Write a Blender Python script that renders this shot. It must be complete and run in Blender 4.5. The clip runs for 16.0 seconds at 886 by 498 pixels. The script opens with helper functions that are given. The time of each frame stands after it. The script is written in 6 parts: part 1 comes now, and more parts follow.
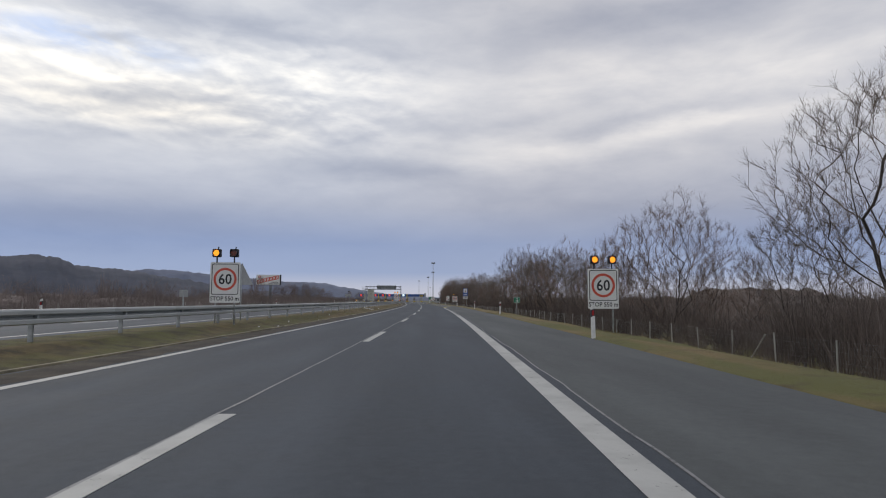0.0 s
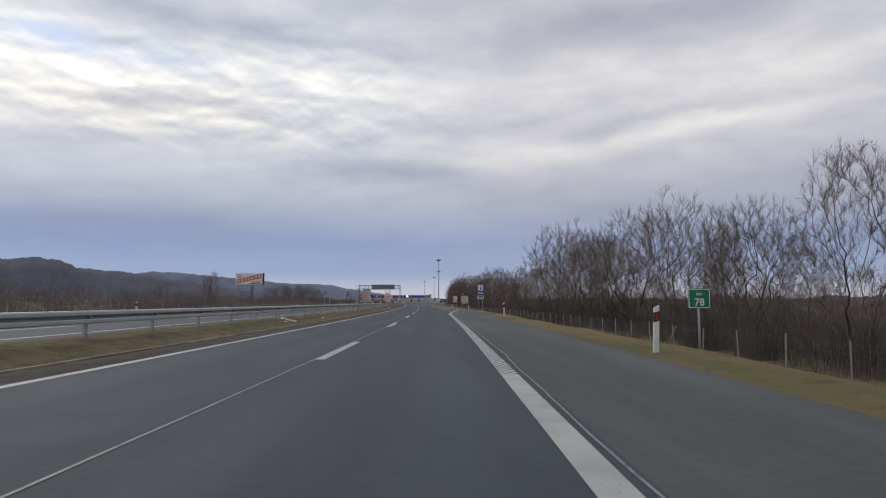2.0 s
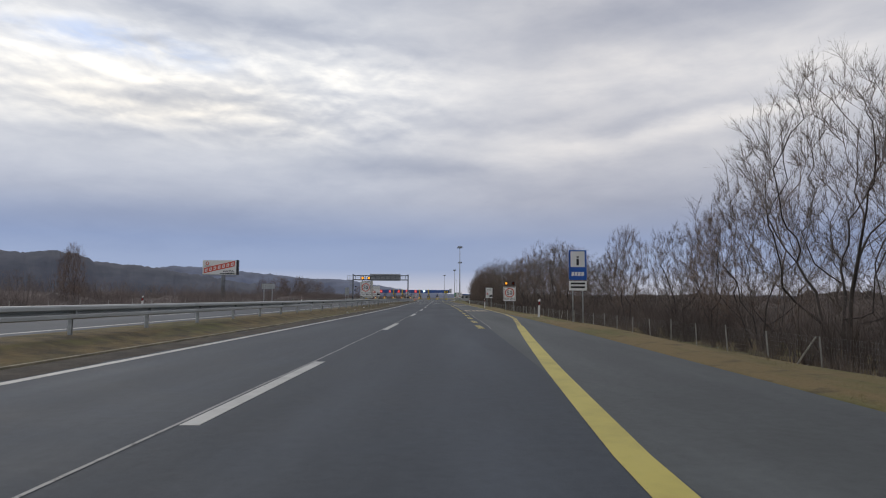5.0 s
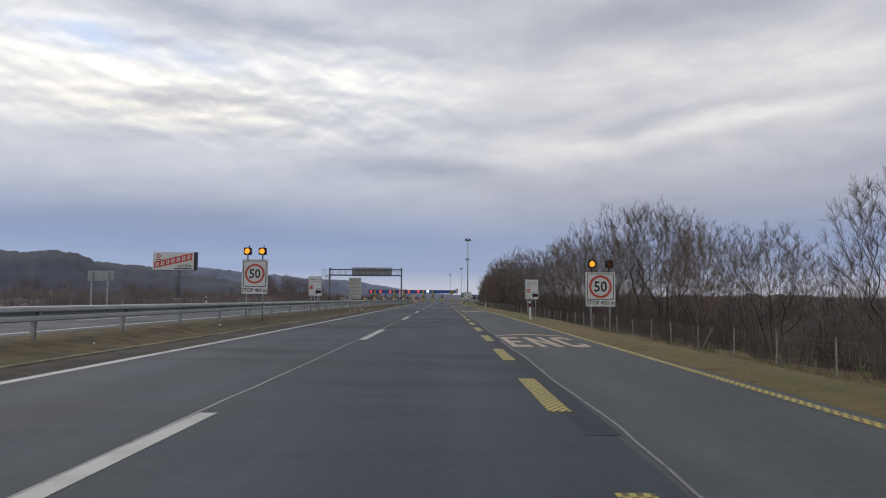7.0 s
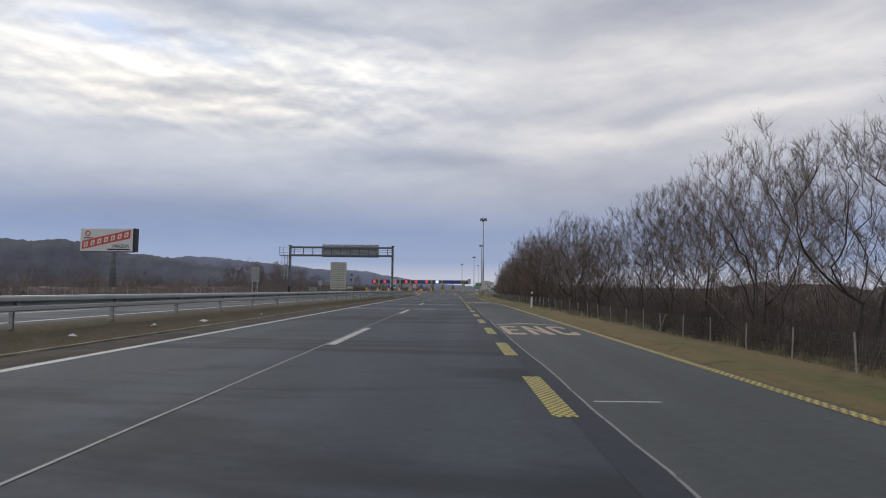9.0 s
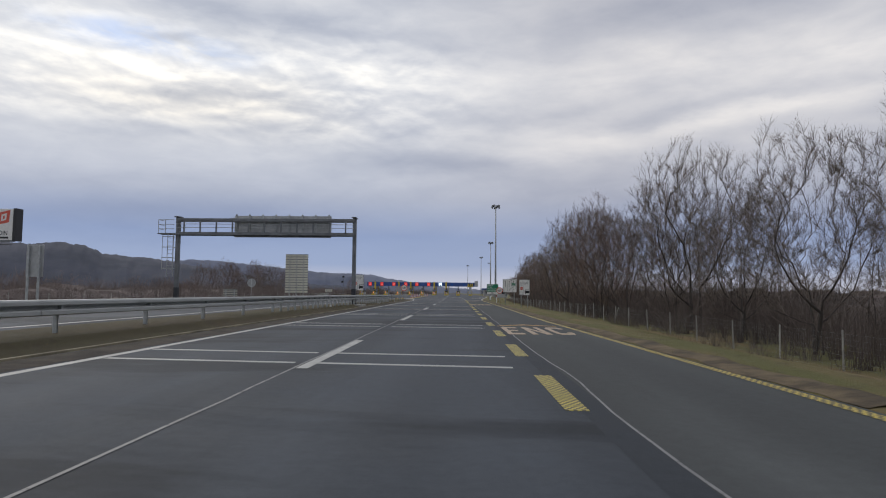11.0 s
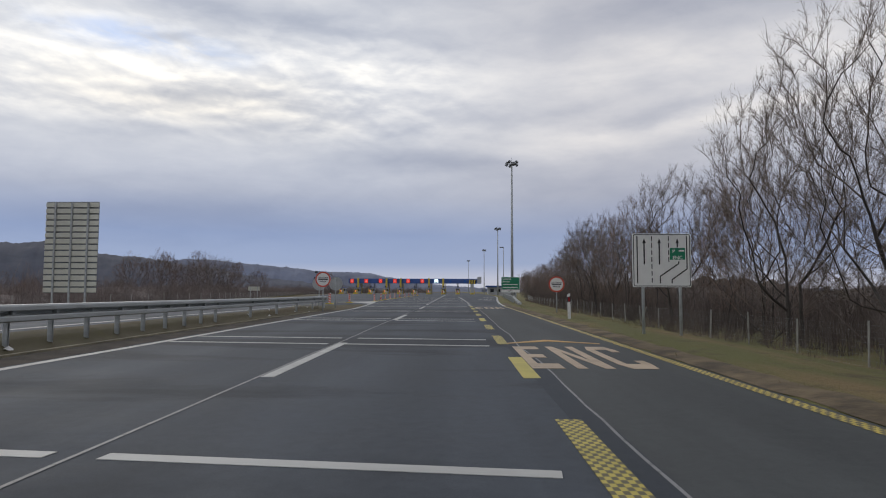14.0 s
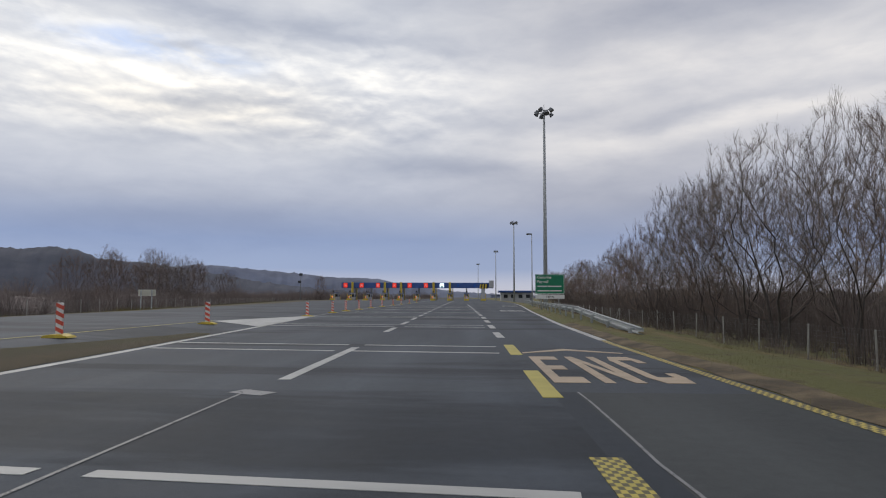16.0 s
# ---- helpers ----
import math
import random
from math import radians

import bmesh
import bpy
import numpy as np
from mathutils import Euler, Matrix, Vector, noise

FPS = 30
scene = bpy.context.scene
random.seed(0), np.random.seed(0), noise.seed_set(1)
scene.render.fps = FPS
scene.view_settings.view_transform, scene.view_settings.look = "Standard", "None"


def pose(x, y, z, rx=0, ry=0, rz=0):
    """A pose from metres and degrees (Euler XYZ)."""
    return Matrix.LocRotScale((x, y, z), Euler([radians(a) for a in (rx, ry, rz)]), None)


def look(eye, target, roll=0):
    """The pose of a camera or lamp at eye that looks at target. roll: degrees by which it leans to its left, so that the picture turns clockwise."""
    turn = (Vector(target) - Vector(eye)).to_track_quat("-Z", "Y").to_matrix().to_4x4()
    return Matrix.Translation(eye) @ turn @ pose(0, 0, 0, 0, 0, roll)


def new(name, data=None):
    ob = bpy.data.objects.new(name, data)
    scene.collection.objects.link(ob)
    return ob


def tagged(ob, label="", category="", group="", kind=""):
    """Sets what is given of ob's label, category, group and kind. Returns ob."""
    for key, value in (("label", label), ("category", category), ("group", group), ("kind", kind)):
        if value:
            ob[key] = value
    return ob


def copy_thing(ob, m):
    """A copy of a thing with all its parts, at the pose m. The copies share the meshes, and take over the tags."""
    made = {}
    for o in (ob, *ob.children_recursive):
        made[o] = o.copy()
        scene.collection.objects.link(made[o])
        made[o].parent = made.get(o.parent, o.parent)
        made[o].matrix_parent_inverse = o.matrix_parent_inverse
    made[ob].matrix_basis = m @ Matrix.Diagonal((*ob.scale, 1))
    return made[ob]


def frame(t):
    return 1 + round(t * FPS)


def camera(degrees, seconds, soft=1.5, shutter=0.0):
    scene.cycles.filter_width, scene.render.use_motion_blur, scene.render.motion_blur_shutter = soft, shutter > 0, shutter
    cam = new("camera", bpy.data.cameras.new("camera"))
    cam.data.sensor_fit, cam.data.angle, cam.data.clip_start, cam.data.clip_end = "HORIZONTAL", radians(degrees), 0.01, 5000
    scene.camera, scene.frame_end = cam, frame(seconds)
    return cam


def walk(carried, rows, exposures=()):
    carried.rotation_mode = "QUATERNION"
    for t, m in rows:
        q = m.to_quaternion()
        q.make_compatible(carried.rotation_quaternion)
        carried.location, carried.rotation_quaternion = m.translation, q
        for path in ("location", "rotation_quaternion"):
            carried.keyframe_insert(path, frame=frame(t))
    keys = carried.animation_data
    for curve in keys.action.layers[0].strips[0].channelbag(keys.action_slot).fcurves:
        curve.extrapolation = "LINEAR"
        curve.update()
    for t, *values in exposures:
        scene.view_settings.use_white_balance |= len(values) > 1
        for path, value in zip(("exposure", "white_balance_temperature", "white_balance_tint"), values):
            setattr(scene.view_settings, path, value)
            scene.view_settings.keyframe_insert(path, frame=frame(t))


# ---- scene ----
cam = camera(70.06, 16.0, soft=1.1)
# seconds, x, y, pitch, roll, yaw; the eye is 1.22 m over the road
PATH = [
    (0, 0.000, 0.000, 4.668, -0.202, -3.107),
    (0.5, 0.649, 10.078, 4.082, -0.054, -2.815),
    (1, 1.307, 20.391, 4.679, -0.056, -2.865),
    (1.5, 1.929, 30.830, 5.346, -0.061, -2.631),
    (2, 2.481, 41.289, 4.792, 0.063, -2.458),
    (2.5, 2.953, 51.719, 4.784, -0.073, -1.910),
    (3, 3.363, 61.943, 4.401, -0.164, -1.430),
    (3.5, 3.714, 72.116, 4.691, -0.046, -1.020),
    (4, 4.016, 82.259, 4.773, -0.196, -0.685),
    (6.5, 5.259, 133.977, 3.750, -0.231, -0.387),
    (7, 5.436, 144.205, 4.493, -0.310, 0.000),
    (7.5, 5.587, 154.474, 3.553, -0.645, 0.508),
    (8, 5.712, 164.751, 3.974, -0.796, 0.362),
    (8.5, 5.773, 175.063, 3.649, -0.775, 0.714),
    (9, 5.798, 185.184, 3.680, -0.572, 1.046),
    (11.5, 5.543, 234.237, 4.008, -0.522, 1.517),
    (12, 5.557, 243.345, 3.555, -0.366, 1.556),
    (12.5, 5.588, 252.568, 3.995, 0.058, 1.800),
    (13, 5.616, 261.679, 6.186, 0.079, 1.902),
    (13.5, 5.652, 270.838, 4.290, -0.030, 1.787),
    (14, 5.685, 280.019, 3.840, -0.183, 1.497),
    (14.5, 5.723, 289.102, 3.530, -0.050, 1.883),
    (15, 5.737, 298.042, 4.186, 0.020, 1.842),
    (15.5, 5.698, 306.902, 4.303, -0.101, 2.000),
    (16, 5.616, 315.672, 4.362, -0.160, 2.300),
]
walk(cam, [(t, pose(x, y, 1.22, 90 + pitch, roll, yaw)) for t, x, y, pitch, roll, yaw in PATH])

# ---- light ----
def lin(r, g, b):
    """Linear colour from 0..255 display values."""
    return tuple(((c / 255 + 0.055) / 1.055) ** 2.4 if c > 10 else c / 255 / 12.92 for c in (r, g, b))


class Nodes:
    """Small helper to write node trees as arithmetic."""

    def __init__(self, tree):
        self.t = tree

    def add(self, kind):
        return self.t.nodes.new(kind)

    def put(self, socket, v):
        if isinstance(v, bpy.types.NodeSocket):
            self.t.links.new(v, socket)
        else:
            socket.default_value = v

    def m(self, op, a, b=0.0, c=0.0):
        n = self.add("ShaderNodeMath")
        n.operation = op
        for s, v in zip(n.inputs, (a, b, c)):
            self.put(s, v)
        return n.outputs[0]

    def xyz(self, x, y, z=0.0):
        n = self.add("ShaderNodeCombineXYZ")
        for s, v in zip(n.inputs, (x, y, z)):
            self.put(s, v)
        return n.outputs[0]

    def noise(self, vec, scale, detail=4.0, rough=0.55, warp=0.0):
        n = self.add("ShaderNodeTexNoise")
        self.put(n.inputs["Vector"], vec)
        n.inputs["Scale"].default_value = scale
        n.inputs["Detail"].default_value = detail
        n.inputs["Roughness"].default_value = rough
        n.inputs["Distortion"].default_value = warp
        return n.outputs[0]

    def mix(self, fac, a, b, blend="MIX"):
        n = self.add("ShaderNodeMix")
        n.data_type, n.blend_type = "RGBA", blend
        self.put(n.inputs[0], fac)
        for s, v in ((n.inputs[6], a), (n.inputs[7], b)):
            self.put(s, (*v, 1) if isinstance(v, tuple) and len(v) == 3 else v)
        return n.outputs[2]

    def ramp(self, fac, stops):
        n = self.add("ShaderNodeValToRGB")
        self.put(n.inputs[0], fac)
        e = n.color_ramp.elements
        while len(e) < len(stops):
            e.new(0.5)
        for k, (p, c) in zip(e, stops):
            k.position, k.color = p, (*c, 1)
        return n.outputs[0]

    def step(self, v, lo, hi):
        n = self.add("ShaderNodeMapRange")
        n.interpolation_type = "SMOOTHSTEP"
        self.put(n.inputs[0], v)
        n.inputs[1].default_value, n.inputs[2].default_value = lo, hi
        return n.outputs[0]


SUN_UP, SUN_TURN = 32.0, -35.0
world = bpy.data.worlds.new("overcast_sky")
scene.world = world
world.use_nodes = True
N = Nodes(world.node_tree)
back = world.node_tree.nodes["Background"]
sky = N.add("ShaderNodeTexSky")
sky.sky_type, sky.sun_disc, sky.sun_elevation, sky.sun_rotation = "NISHITA", False, radians(SUN_UP), radians(SUN_TURN)
gen = N.add("ShaderNodeTexCoord").outputs["Generated"]
sep = N.add("ShaderNodeSeparateXYZ")
N.put(sep.inputs[0], gen)
az = N.m("MULTIPLY", N.m("ARCTAN2", sep.outputs[0], sep.outputs[1]), 57.2958)
el = N.m("MULTIPLY", N.m("ARCSINE", sep.outputs[2]), 57.2958)
# ragged edges: the drawing of the clouds is pushed about by noise
w1 = N.noise(N.xyz(N.m("MULTIPLY", az, 0.07), N.m("MULTIPLY", el, 0.2), 3.0), 1.0, 5.0, 0.6)
w2 = N.noise(N.xyz(N.m("MULTIPLY", az, 0.07), N.m("MULTIPLY", el, 0.2), 9.0), 1.0, 5.0, 0.6)
u = N.m("MULTIPLY_ADD", N.m("SUBTRACT", w1, 0.5), 12.0, az)
v = N.m("MULTIPLY_ADD", N.m("SUBTRACT", w2, 0.5), 3.6, el)
streak = N.noise(N.xyz(N.m("MULTIPLY", az, 0.055), N.m("MULTIPLY_ADD", el, 0.20, N.m("MULTIPLY", az, 0.004)), 0.0), 1.0, 7.0, 0.52, 0.35)
fine = N.noise(N.xyz(N.m("MULTIPLY", az, 0.19), N.m("MULTIPLY", el, 0.52), 5.0), 1.0, 7.0, 0.56, 0.3)


def bank(a, e, wide, high, tilt=0.0):
    """A soft cloud bank round azimuth a and height e, in degrees."""
    du, dv = N.m("SUBTRACT", u, a), N.m("SUBTRACT", v, e)
    c, s = math.cos(radians(tilt)), math.sin(radians(tilt))
    p = N.m("MULTIPLY_ADD", du, c / wide, N.m("MULTIPLY", dv, s / wide))
    q = N.m("MULTIPLY_ADD", du, -s / high, N.m("MULTIPLY", dv, c / high))
    return N.m("POWER", 2.718, N.m("MULTIPLY", N.m("MULTIPLY_ADD", p, p, N.m("MULTIPLY", q, q)), -1.0))


tone = N.m("MULTIPLY_ADD", N.m("SUBTRACT", streak, 0.5), 0.62, N.m("MULTIPLY", N.m("SUBTRACT", fine, 0.5), 0.30))
tone = N.m("MULTIPLY", tone, N.step(el, 1.5, 12.0))
# brighter towards the sun behind the cover
tone = N.m("MULTIPLY_ADD", N.m("SUBTRACT", 0.5, N.step(az, -45.0, 45.0)), 0.30, tone)
# heaped clouds with bright upper edges
heap = N.noise(N.xyz(N.m("MULTIPLY", az, 0.2), N.m("MULTIPLY", el, 0.55), 2.0), 1.0, 6.0, 0.5, 0.2)
heaps = N.m("MULTIPLY", N.m("SUBTRACT", N.step(heap, 0.43, 0.62), 0.5), N.m("MULTIPLY", N.step(el, 12.0, 16.0), N.m("SUBTRACT", 1.0, N.step(el, 21.0, 27.0))))
heap_over = N.noise(N.xyz(N.m("MULTIPLY", az, 0.2), N.m("MULTIPLY_ADD", el, 0.55, 0.28), 2.0), 1.0, 6.0, 0.5, 0.2)
lit_edge = N.m("MULTIPLY", N.m("SUBTRACT", heap, heap_over), N.m("MULTIPLY", N.step(el, 11.0, 15.0), N.m("SUBTRACT", 1.0, N.step(el, 19.0, 24.0))))
tone = N.m("MULTIPLY_ADD", lit_edge, N.m("MULTIPLY_ADD", N.step(az, 8.0, -10.0), 0.8, 0.1), tone)
tone = N.m("MULTIPLY_ADD", heaps, N.m("MULTIPLY_ADD", N.step(az, 5.0, -12.0), 0.08, 0.02), tone)
for a, e, wide, high, tilt, amp in (
        (-28.3, 18.2, 11, 2.4, 0, 0.16), (-25.3, 16.4, 5.6, 0.8, 3, -0.17), (-18, 16.6, 6, 0.75, -3, -0.14), (-23.9, 15.2, 9, 0.5, 0, 0.10), (-35, 13, 4, 1.3, 0, 0.14),
        (-26, 12.7, 15, 1.0, 0, -0.13), (-7.6, 18.9, 8, 1.9, 0, 0.16), (-2.9, 11.6, 7.5, 1.1, 0, -0.26), (5.9, 15.9, 8.5, 1.0, 4, -0.14), (25.2, 15.9, 13, 0.8, 7, -0.20),
        (9, 13.4, 7, 1.2, 4, 0.19), (22.9, 14.3, 14, 0.95, 9, 0.20), (33, 17.8, 8, 1.8, 12, 0.22), (17.5, 19.5, 12, 1.2, 3, 0.10), (18.5, 23.4, 17, 1.9, 3, -0.22), (-24.2, 23.6, 16, 1.1, -3, -0.26),
        (-28, 6.2, 20, 1.9, 0, -0.26), (-36, 8.6, 9, 1.2, 0, -0.10), (26, 2.0, 24, 3.2, 0, 0.20)):
    tone = N.m("MULTIPLY_ADD", bank(a, e, wide, high, tilt), amp, tone)
base = N.ramp(N.m("MULTIPLY", el, 1 / 50), [
    (0.0, lin(190, 191, 203)), (0.022, lin(180, 185, 203)), (0.05, lin(148, 163, 195)), (0.10, lin(146, 162, 196)), (0.17, lin(173, 180, 198)),
    (0.26, lin(200, 204, 214)), (0.37, lin(216, 219, 226)), (0.50, lin(198, 202, 212)), (0.75, lin(178, 182, 193)), (1.0, lin(172, 176, 186))])
grey = N.add("ShaderNodeCombineColor")
for s, k in zip(grey.inputs, (1.13, 1.0, 0.72)):
    N.put(s, N.m("POWER", 2.718, N.m("MULTIPLY", tone, k)))
cloud = N.mix(1.0, base, grey.outputs[0], "MULTIPLY")
# creamier light on the side away from the gap
cloud = N.mix(N.m("MULTIPLY", N.step(az, -12.0, 15.0), N.step(el, -2.0, 5.0)), cloud, N.mix(1.0, cloud, (1.045, 1.0, 0.955), "MULTIPLY"))
# warm light on the heaped clouds
cloud = N.mix(N.m("MULTIPLY", bank(-23.5, 15.8, 13, 2.6), 0.75), cloud, N.mix(1.0, cloud, (1.05, 1.0, 0.92), "MULTIPLY"))
# a gap in the cover shows the clear sky behind
hole = N.m("MULTIPLY", bank(-28.0, 20.2, 7.0, 0.9, -3), N.step(fine, 0.30, 0.66))
clear = N.mix(0.8, N.mix(1.0, sky.outputs[0], (0.08, 0.08, 0.085), "MULTIPLY"), lin(160, 194, 243))
N.put(back.inputs[0], N.mix(N.m("MINIMUM", N.m("MULTIPLY", hole, 0.9), 0.85), cloud, clear))
back.inputs[1].default_value = 1.02

sun = new("sun", bpy.data.lights.new("sun", "SUN"))
sun.data.energy, sun.data.angle, sun.data.color = 0.6, radians(25), (1.0, 0.95, 0.88)
sun.matrix_world = look((0, 0, 50), (-50 * math.sin(radians(SUN_TURN)), -50 * math.cos(radians(SUN_TURN)), 50 - 50 * math.tan(radians(SUN_UP))))
scene.view_settings.exposure = 0.0


# ---- materials ----
def surface(name, colour, rough=0.6, metal=0.0, var=0.2, scale=2.0, fine_scale=40.0, bump=0.1, second=None, stretch=(1, 1, 1), glow=0.0, per_piece=0.0):
    """A painted, mineral or metal surface with broad and fine variation and a little relief."""
    mt = bpy.data.materials.new(name)
    mt.use_nodes = True
    n = Nodes(mt.node_tree)
    bsdf = mt.node_tree.nodes["Principled BSDF"]
    co = n.add("ShaderNodeTexCoord").outputs["Object"]
    mp = n.add("ShaderNodeMapping")
    n.put(mp.inputs[0], co)
    mp.inputs[3].default_value = stretch
    broad, small = n.noise(mp.outputs[0], scale, 5.0, 0.6), n.noise(mp.outputs[0], fine_scale, 3.0, 0.6)
    dark = tuple(c * (1 - var) for c in colour)
    lite = second or tuple(min(1.0, c * (1 + var)) for c in colour)
    col = n.mix(n.step(broad, 0.3, 0.7), dark, lite)
    k = n.m("MULTIPLY_ADD", n.m("SUBTRACT", small, 0.5), 1.2 * var, 1.0)
    if per_piece:
        info = n.add("ShaderNodeObjectInfo").outputs["Random"]
        k = n.m("MULTIPLY", k, n.m("MULTIPLY_ADD", n.m("SUBTRACT", info, 0.5), per_piece, 1.0))
    g = n.add("ShaderNodeCombineColor")
    for s in g.inputs:
        n.put(s, k)
    col = n.mix(1.0, col, g.outputs[0], "MULTIPLY")
    n.put(bsdf.inputs["Base Color"], col)
    n.put(bsdf.inputs["Roughness"], n.m("MULTIPLY_ADD", n.m("SUBTRACT", small, 0.5), 0.2, rough))
    bsdf.inputs["Metallic"].default_value = metal
    if bump:
        b = n.add("ShaderNodeBump")
        b.inputs["Strength"].default_value, b.inputs["Distance"].default_value = bump, 0.02
        n.put(b.inputs["Height"], small)
        n.put(bsdf.inputs["Normal"], b.outputs[0])
    if glow:
        n.put(bsdf.inputs["Emission Color"], (*colour, 1))
        bsdf.inputs["Emission Strength"].default_value = glow
    return mt


def asphalt(name, colour, bands, newer=9e3):
    """Worn asphalt: stone grain, patches along the lanes, wheel tracks, and dark bands across where bands is set."""
    mt = bpy.data.materials.new(name)
    mt.use_nodes = True
    n = Nodes(mt.node_tree)
    bsdf = mt.node_tree.nodes["Principled BSDF"]
    co = n.add("ShaderNodeTexCoord").outputs["Object"]
    sp = n.add("ShaderNodeSeparateXYZ")
    n.put(sp.inputs[0], co)
    x, y = sp.outputs[0], sp.outputs[1]
    patch = n.noise(n.xyz(n.m("MULTIPLY", x, 0.5), n.m("MULTIPLY", y, 0.06)), 1.0, 5.0, 0.62)
    spots = n.noise(co, 0.9, 6.0, 0.65)
    grain = n.noise(co, 60.0, 3.0, 0.7)
    k = n.m("MULTIPLY_ADD", n.m("SUBTRACT", patch, 0.5), 1.0, 1.0)
    k = n.m("MULTIPLY_ADD", n.m("SUBTRACT", spots, 0.5), 0.62, k)
    k = n.m("MULTIPLY_ADD", n.m("SUBTRACT", grain, 0.5), 0.45, k)
    tar = n.noise(co, 7.0, 5.0, 0.7)
    k = n.m("MULTIPLY_ADD", n.m("SUBTRACT", tar, 0.5), 0.55, k)
    # wheel tracks, which follow the lanes
    bend = n.m("MAXIMUM", n.m("SUBTRACT", 185.0, y), 0.0)
    rel = n.m("ADD", n.m("SUBTRACT", x, 3.15), n.m("MULTIPLY", n.m("MULTIPLY", bend, bend), 1.6e-4))
    track = n.m("COSINE", n.m("MULTIPLY", n.m("SUBTRACT", rel, 1.87), 6.2832 / 1.87))
    k = n.m("MULTIPLY_ADD", n.m("MULTIPLY", track, n.step(patch, 0.3, 0.7)), -0.13, k)
    if bands:
        across = n.noise(n.xyz(n.m("MULTIPLY", x, 0.09), n.m("MULTIPLY_ADD", y, 0.33, n.m("MULTIPLY", x, 0.03)), 7.0), 1.0, 5.0, 0.6, 0.5)
        area = n.m("MULTIPLY", n.step(y, 135.0, 170.0), n.m("SUBTRACT", 1.0, n.step(y, 420.0, 470.0)))
        k = n.m("MULTIPLY", k, n.m("SUBTRACT", 1.0, n.m("MULTIPLY", n.m("MULTIPLY", n.step(across, 0.48, 0.60), area), 0.46)))
    # a newer, darker surface from that place on
    k = n.m("MULTIPLY", k, n.m("MULTIPLY_ADD", n.step(y, newer, newer + 9.0), -0.26, 1.0))
    g = n.add("ShaderNodeCombineColor")
    for s in g.inputs:
        n.put(s, k)
    n.put(bsdf.inputs["Base Color"], n.mix(1.0, colour, g.outputs[0], "MULTIPLY"))
    n.put(bsdf.inputs["Roughness"], n.m("MULTIPLY_ADD", n.m("SUBTRACT", spots, 0.5), 0.3, 0.75))
    bsdf.inputs["Specular IOR Level"].default_value = 0.22
    b = n.add("ShaderNodeBump")
    b.inputs["Strength"].default_value, b.inputs["Distance"].default_value = 0.35, 0.01
    n.put(b.inputs["Height"], grain)
    n.put(bsdf.inputs["Normal"], b.outputs[0])
    return mt


def marking(name, colour, worn, checks=0.0):
    """Road paint, worn through to the asphalt in places; checks: the size of the blocks of profiled paint."""
    mt = bpy.data.materials.new(name)
    mt.use_nodes = True
    n = Nodes(mt.node_tree)
    bsdf = mt.node_tree.nodes["Principled BSDF"]
    co = n.add("ShaderNodeTexCoord").outputs["Object"]
    wear, dirt, grain = n.noise(co, 6.0, 8.0, 0.72), n.noise(co, 1.1, 4.0, 0.6), n.noise(co, 55.0, 3.0, 0.7)
    bare = n.step(n.m("MULTIPLY_ADD", n.m("SUBTRACT", grain, 0.5), 0.35, wear), 0.5 + 0.2 * (1 - worn), 0.62 + 0.2 * (1 - worn))
    paint = n.mix(n.step(dirt, 0.35, 0.75), colour, tuple(c * 0.72 for c in colour))
    road_tone = (0.034, 0.037, 0.0435)
    col = n.mix(bare, paint, road_tone)
    if checks:
        ck = n.add("ShaderNodeTexChecker")
        mp = n.add("ShaderNodeMapping")
        n.put(mp.inputs[0], co)
        mp.inputs[3].default_value = (1 / checks, 0.6 / checks, 1.0)
        n.put(ck.inputs["Vector"], mp.outputs[0])
        ck.inputs["Scale"].default_value = 1.0
        col = n.mix(n.m("MULTIPLY", ck.outputs["Fac"], 0.82), col, road_tone)
    n.put(bsdf.inputs["Base Color"], col)
    bsdf.inputs["Roughness"].default_value = 0.6
    b = n.add("ShaderNodeBump")
    b.inputs["Strength"].default_value, b.inputs["Distance"].default_value = 0.25, 0.01
    n.put(b.inputs["Height"], grain)
    n.put(bsdf.inputs["Normal"], b.outputs[0])
    return mt


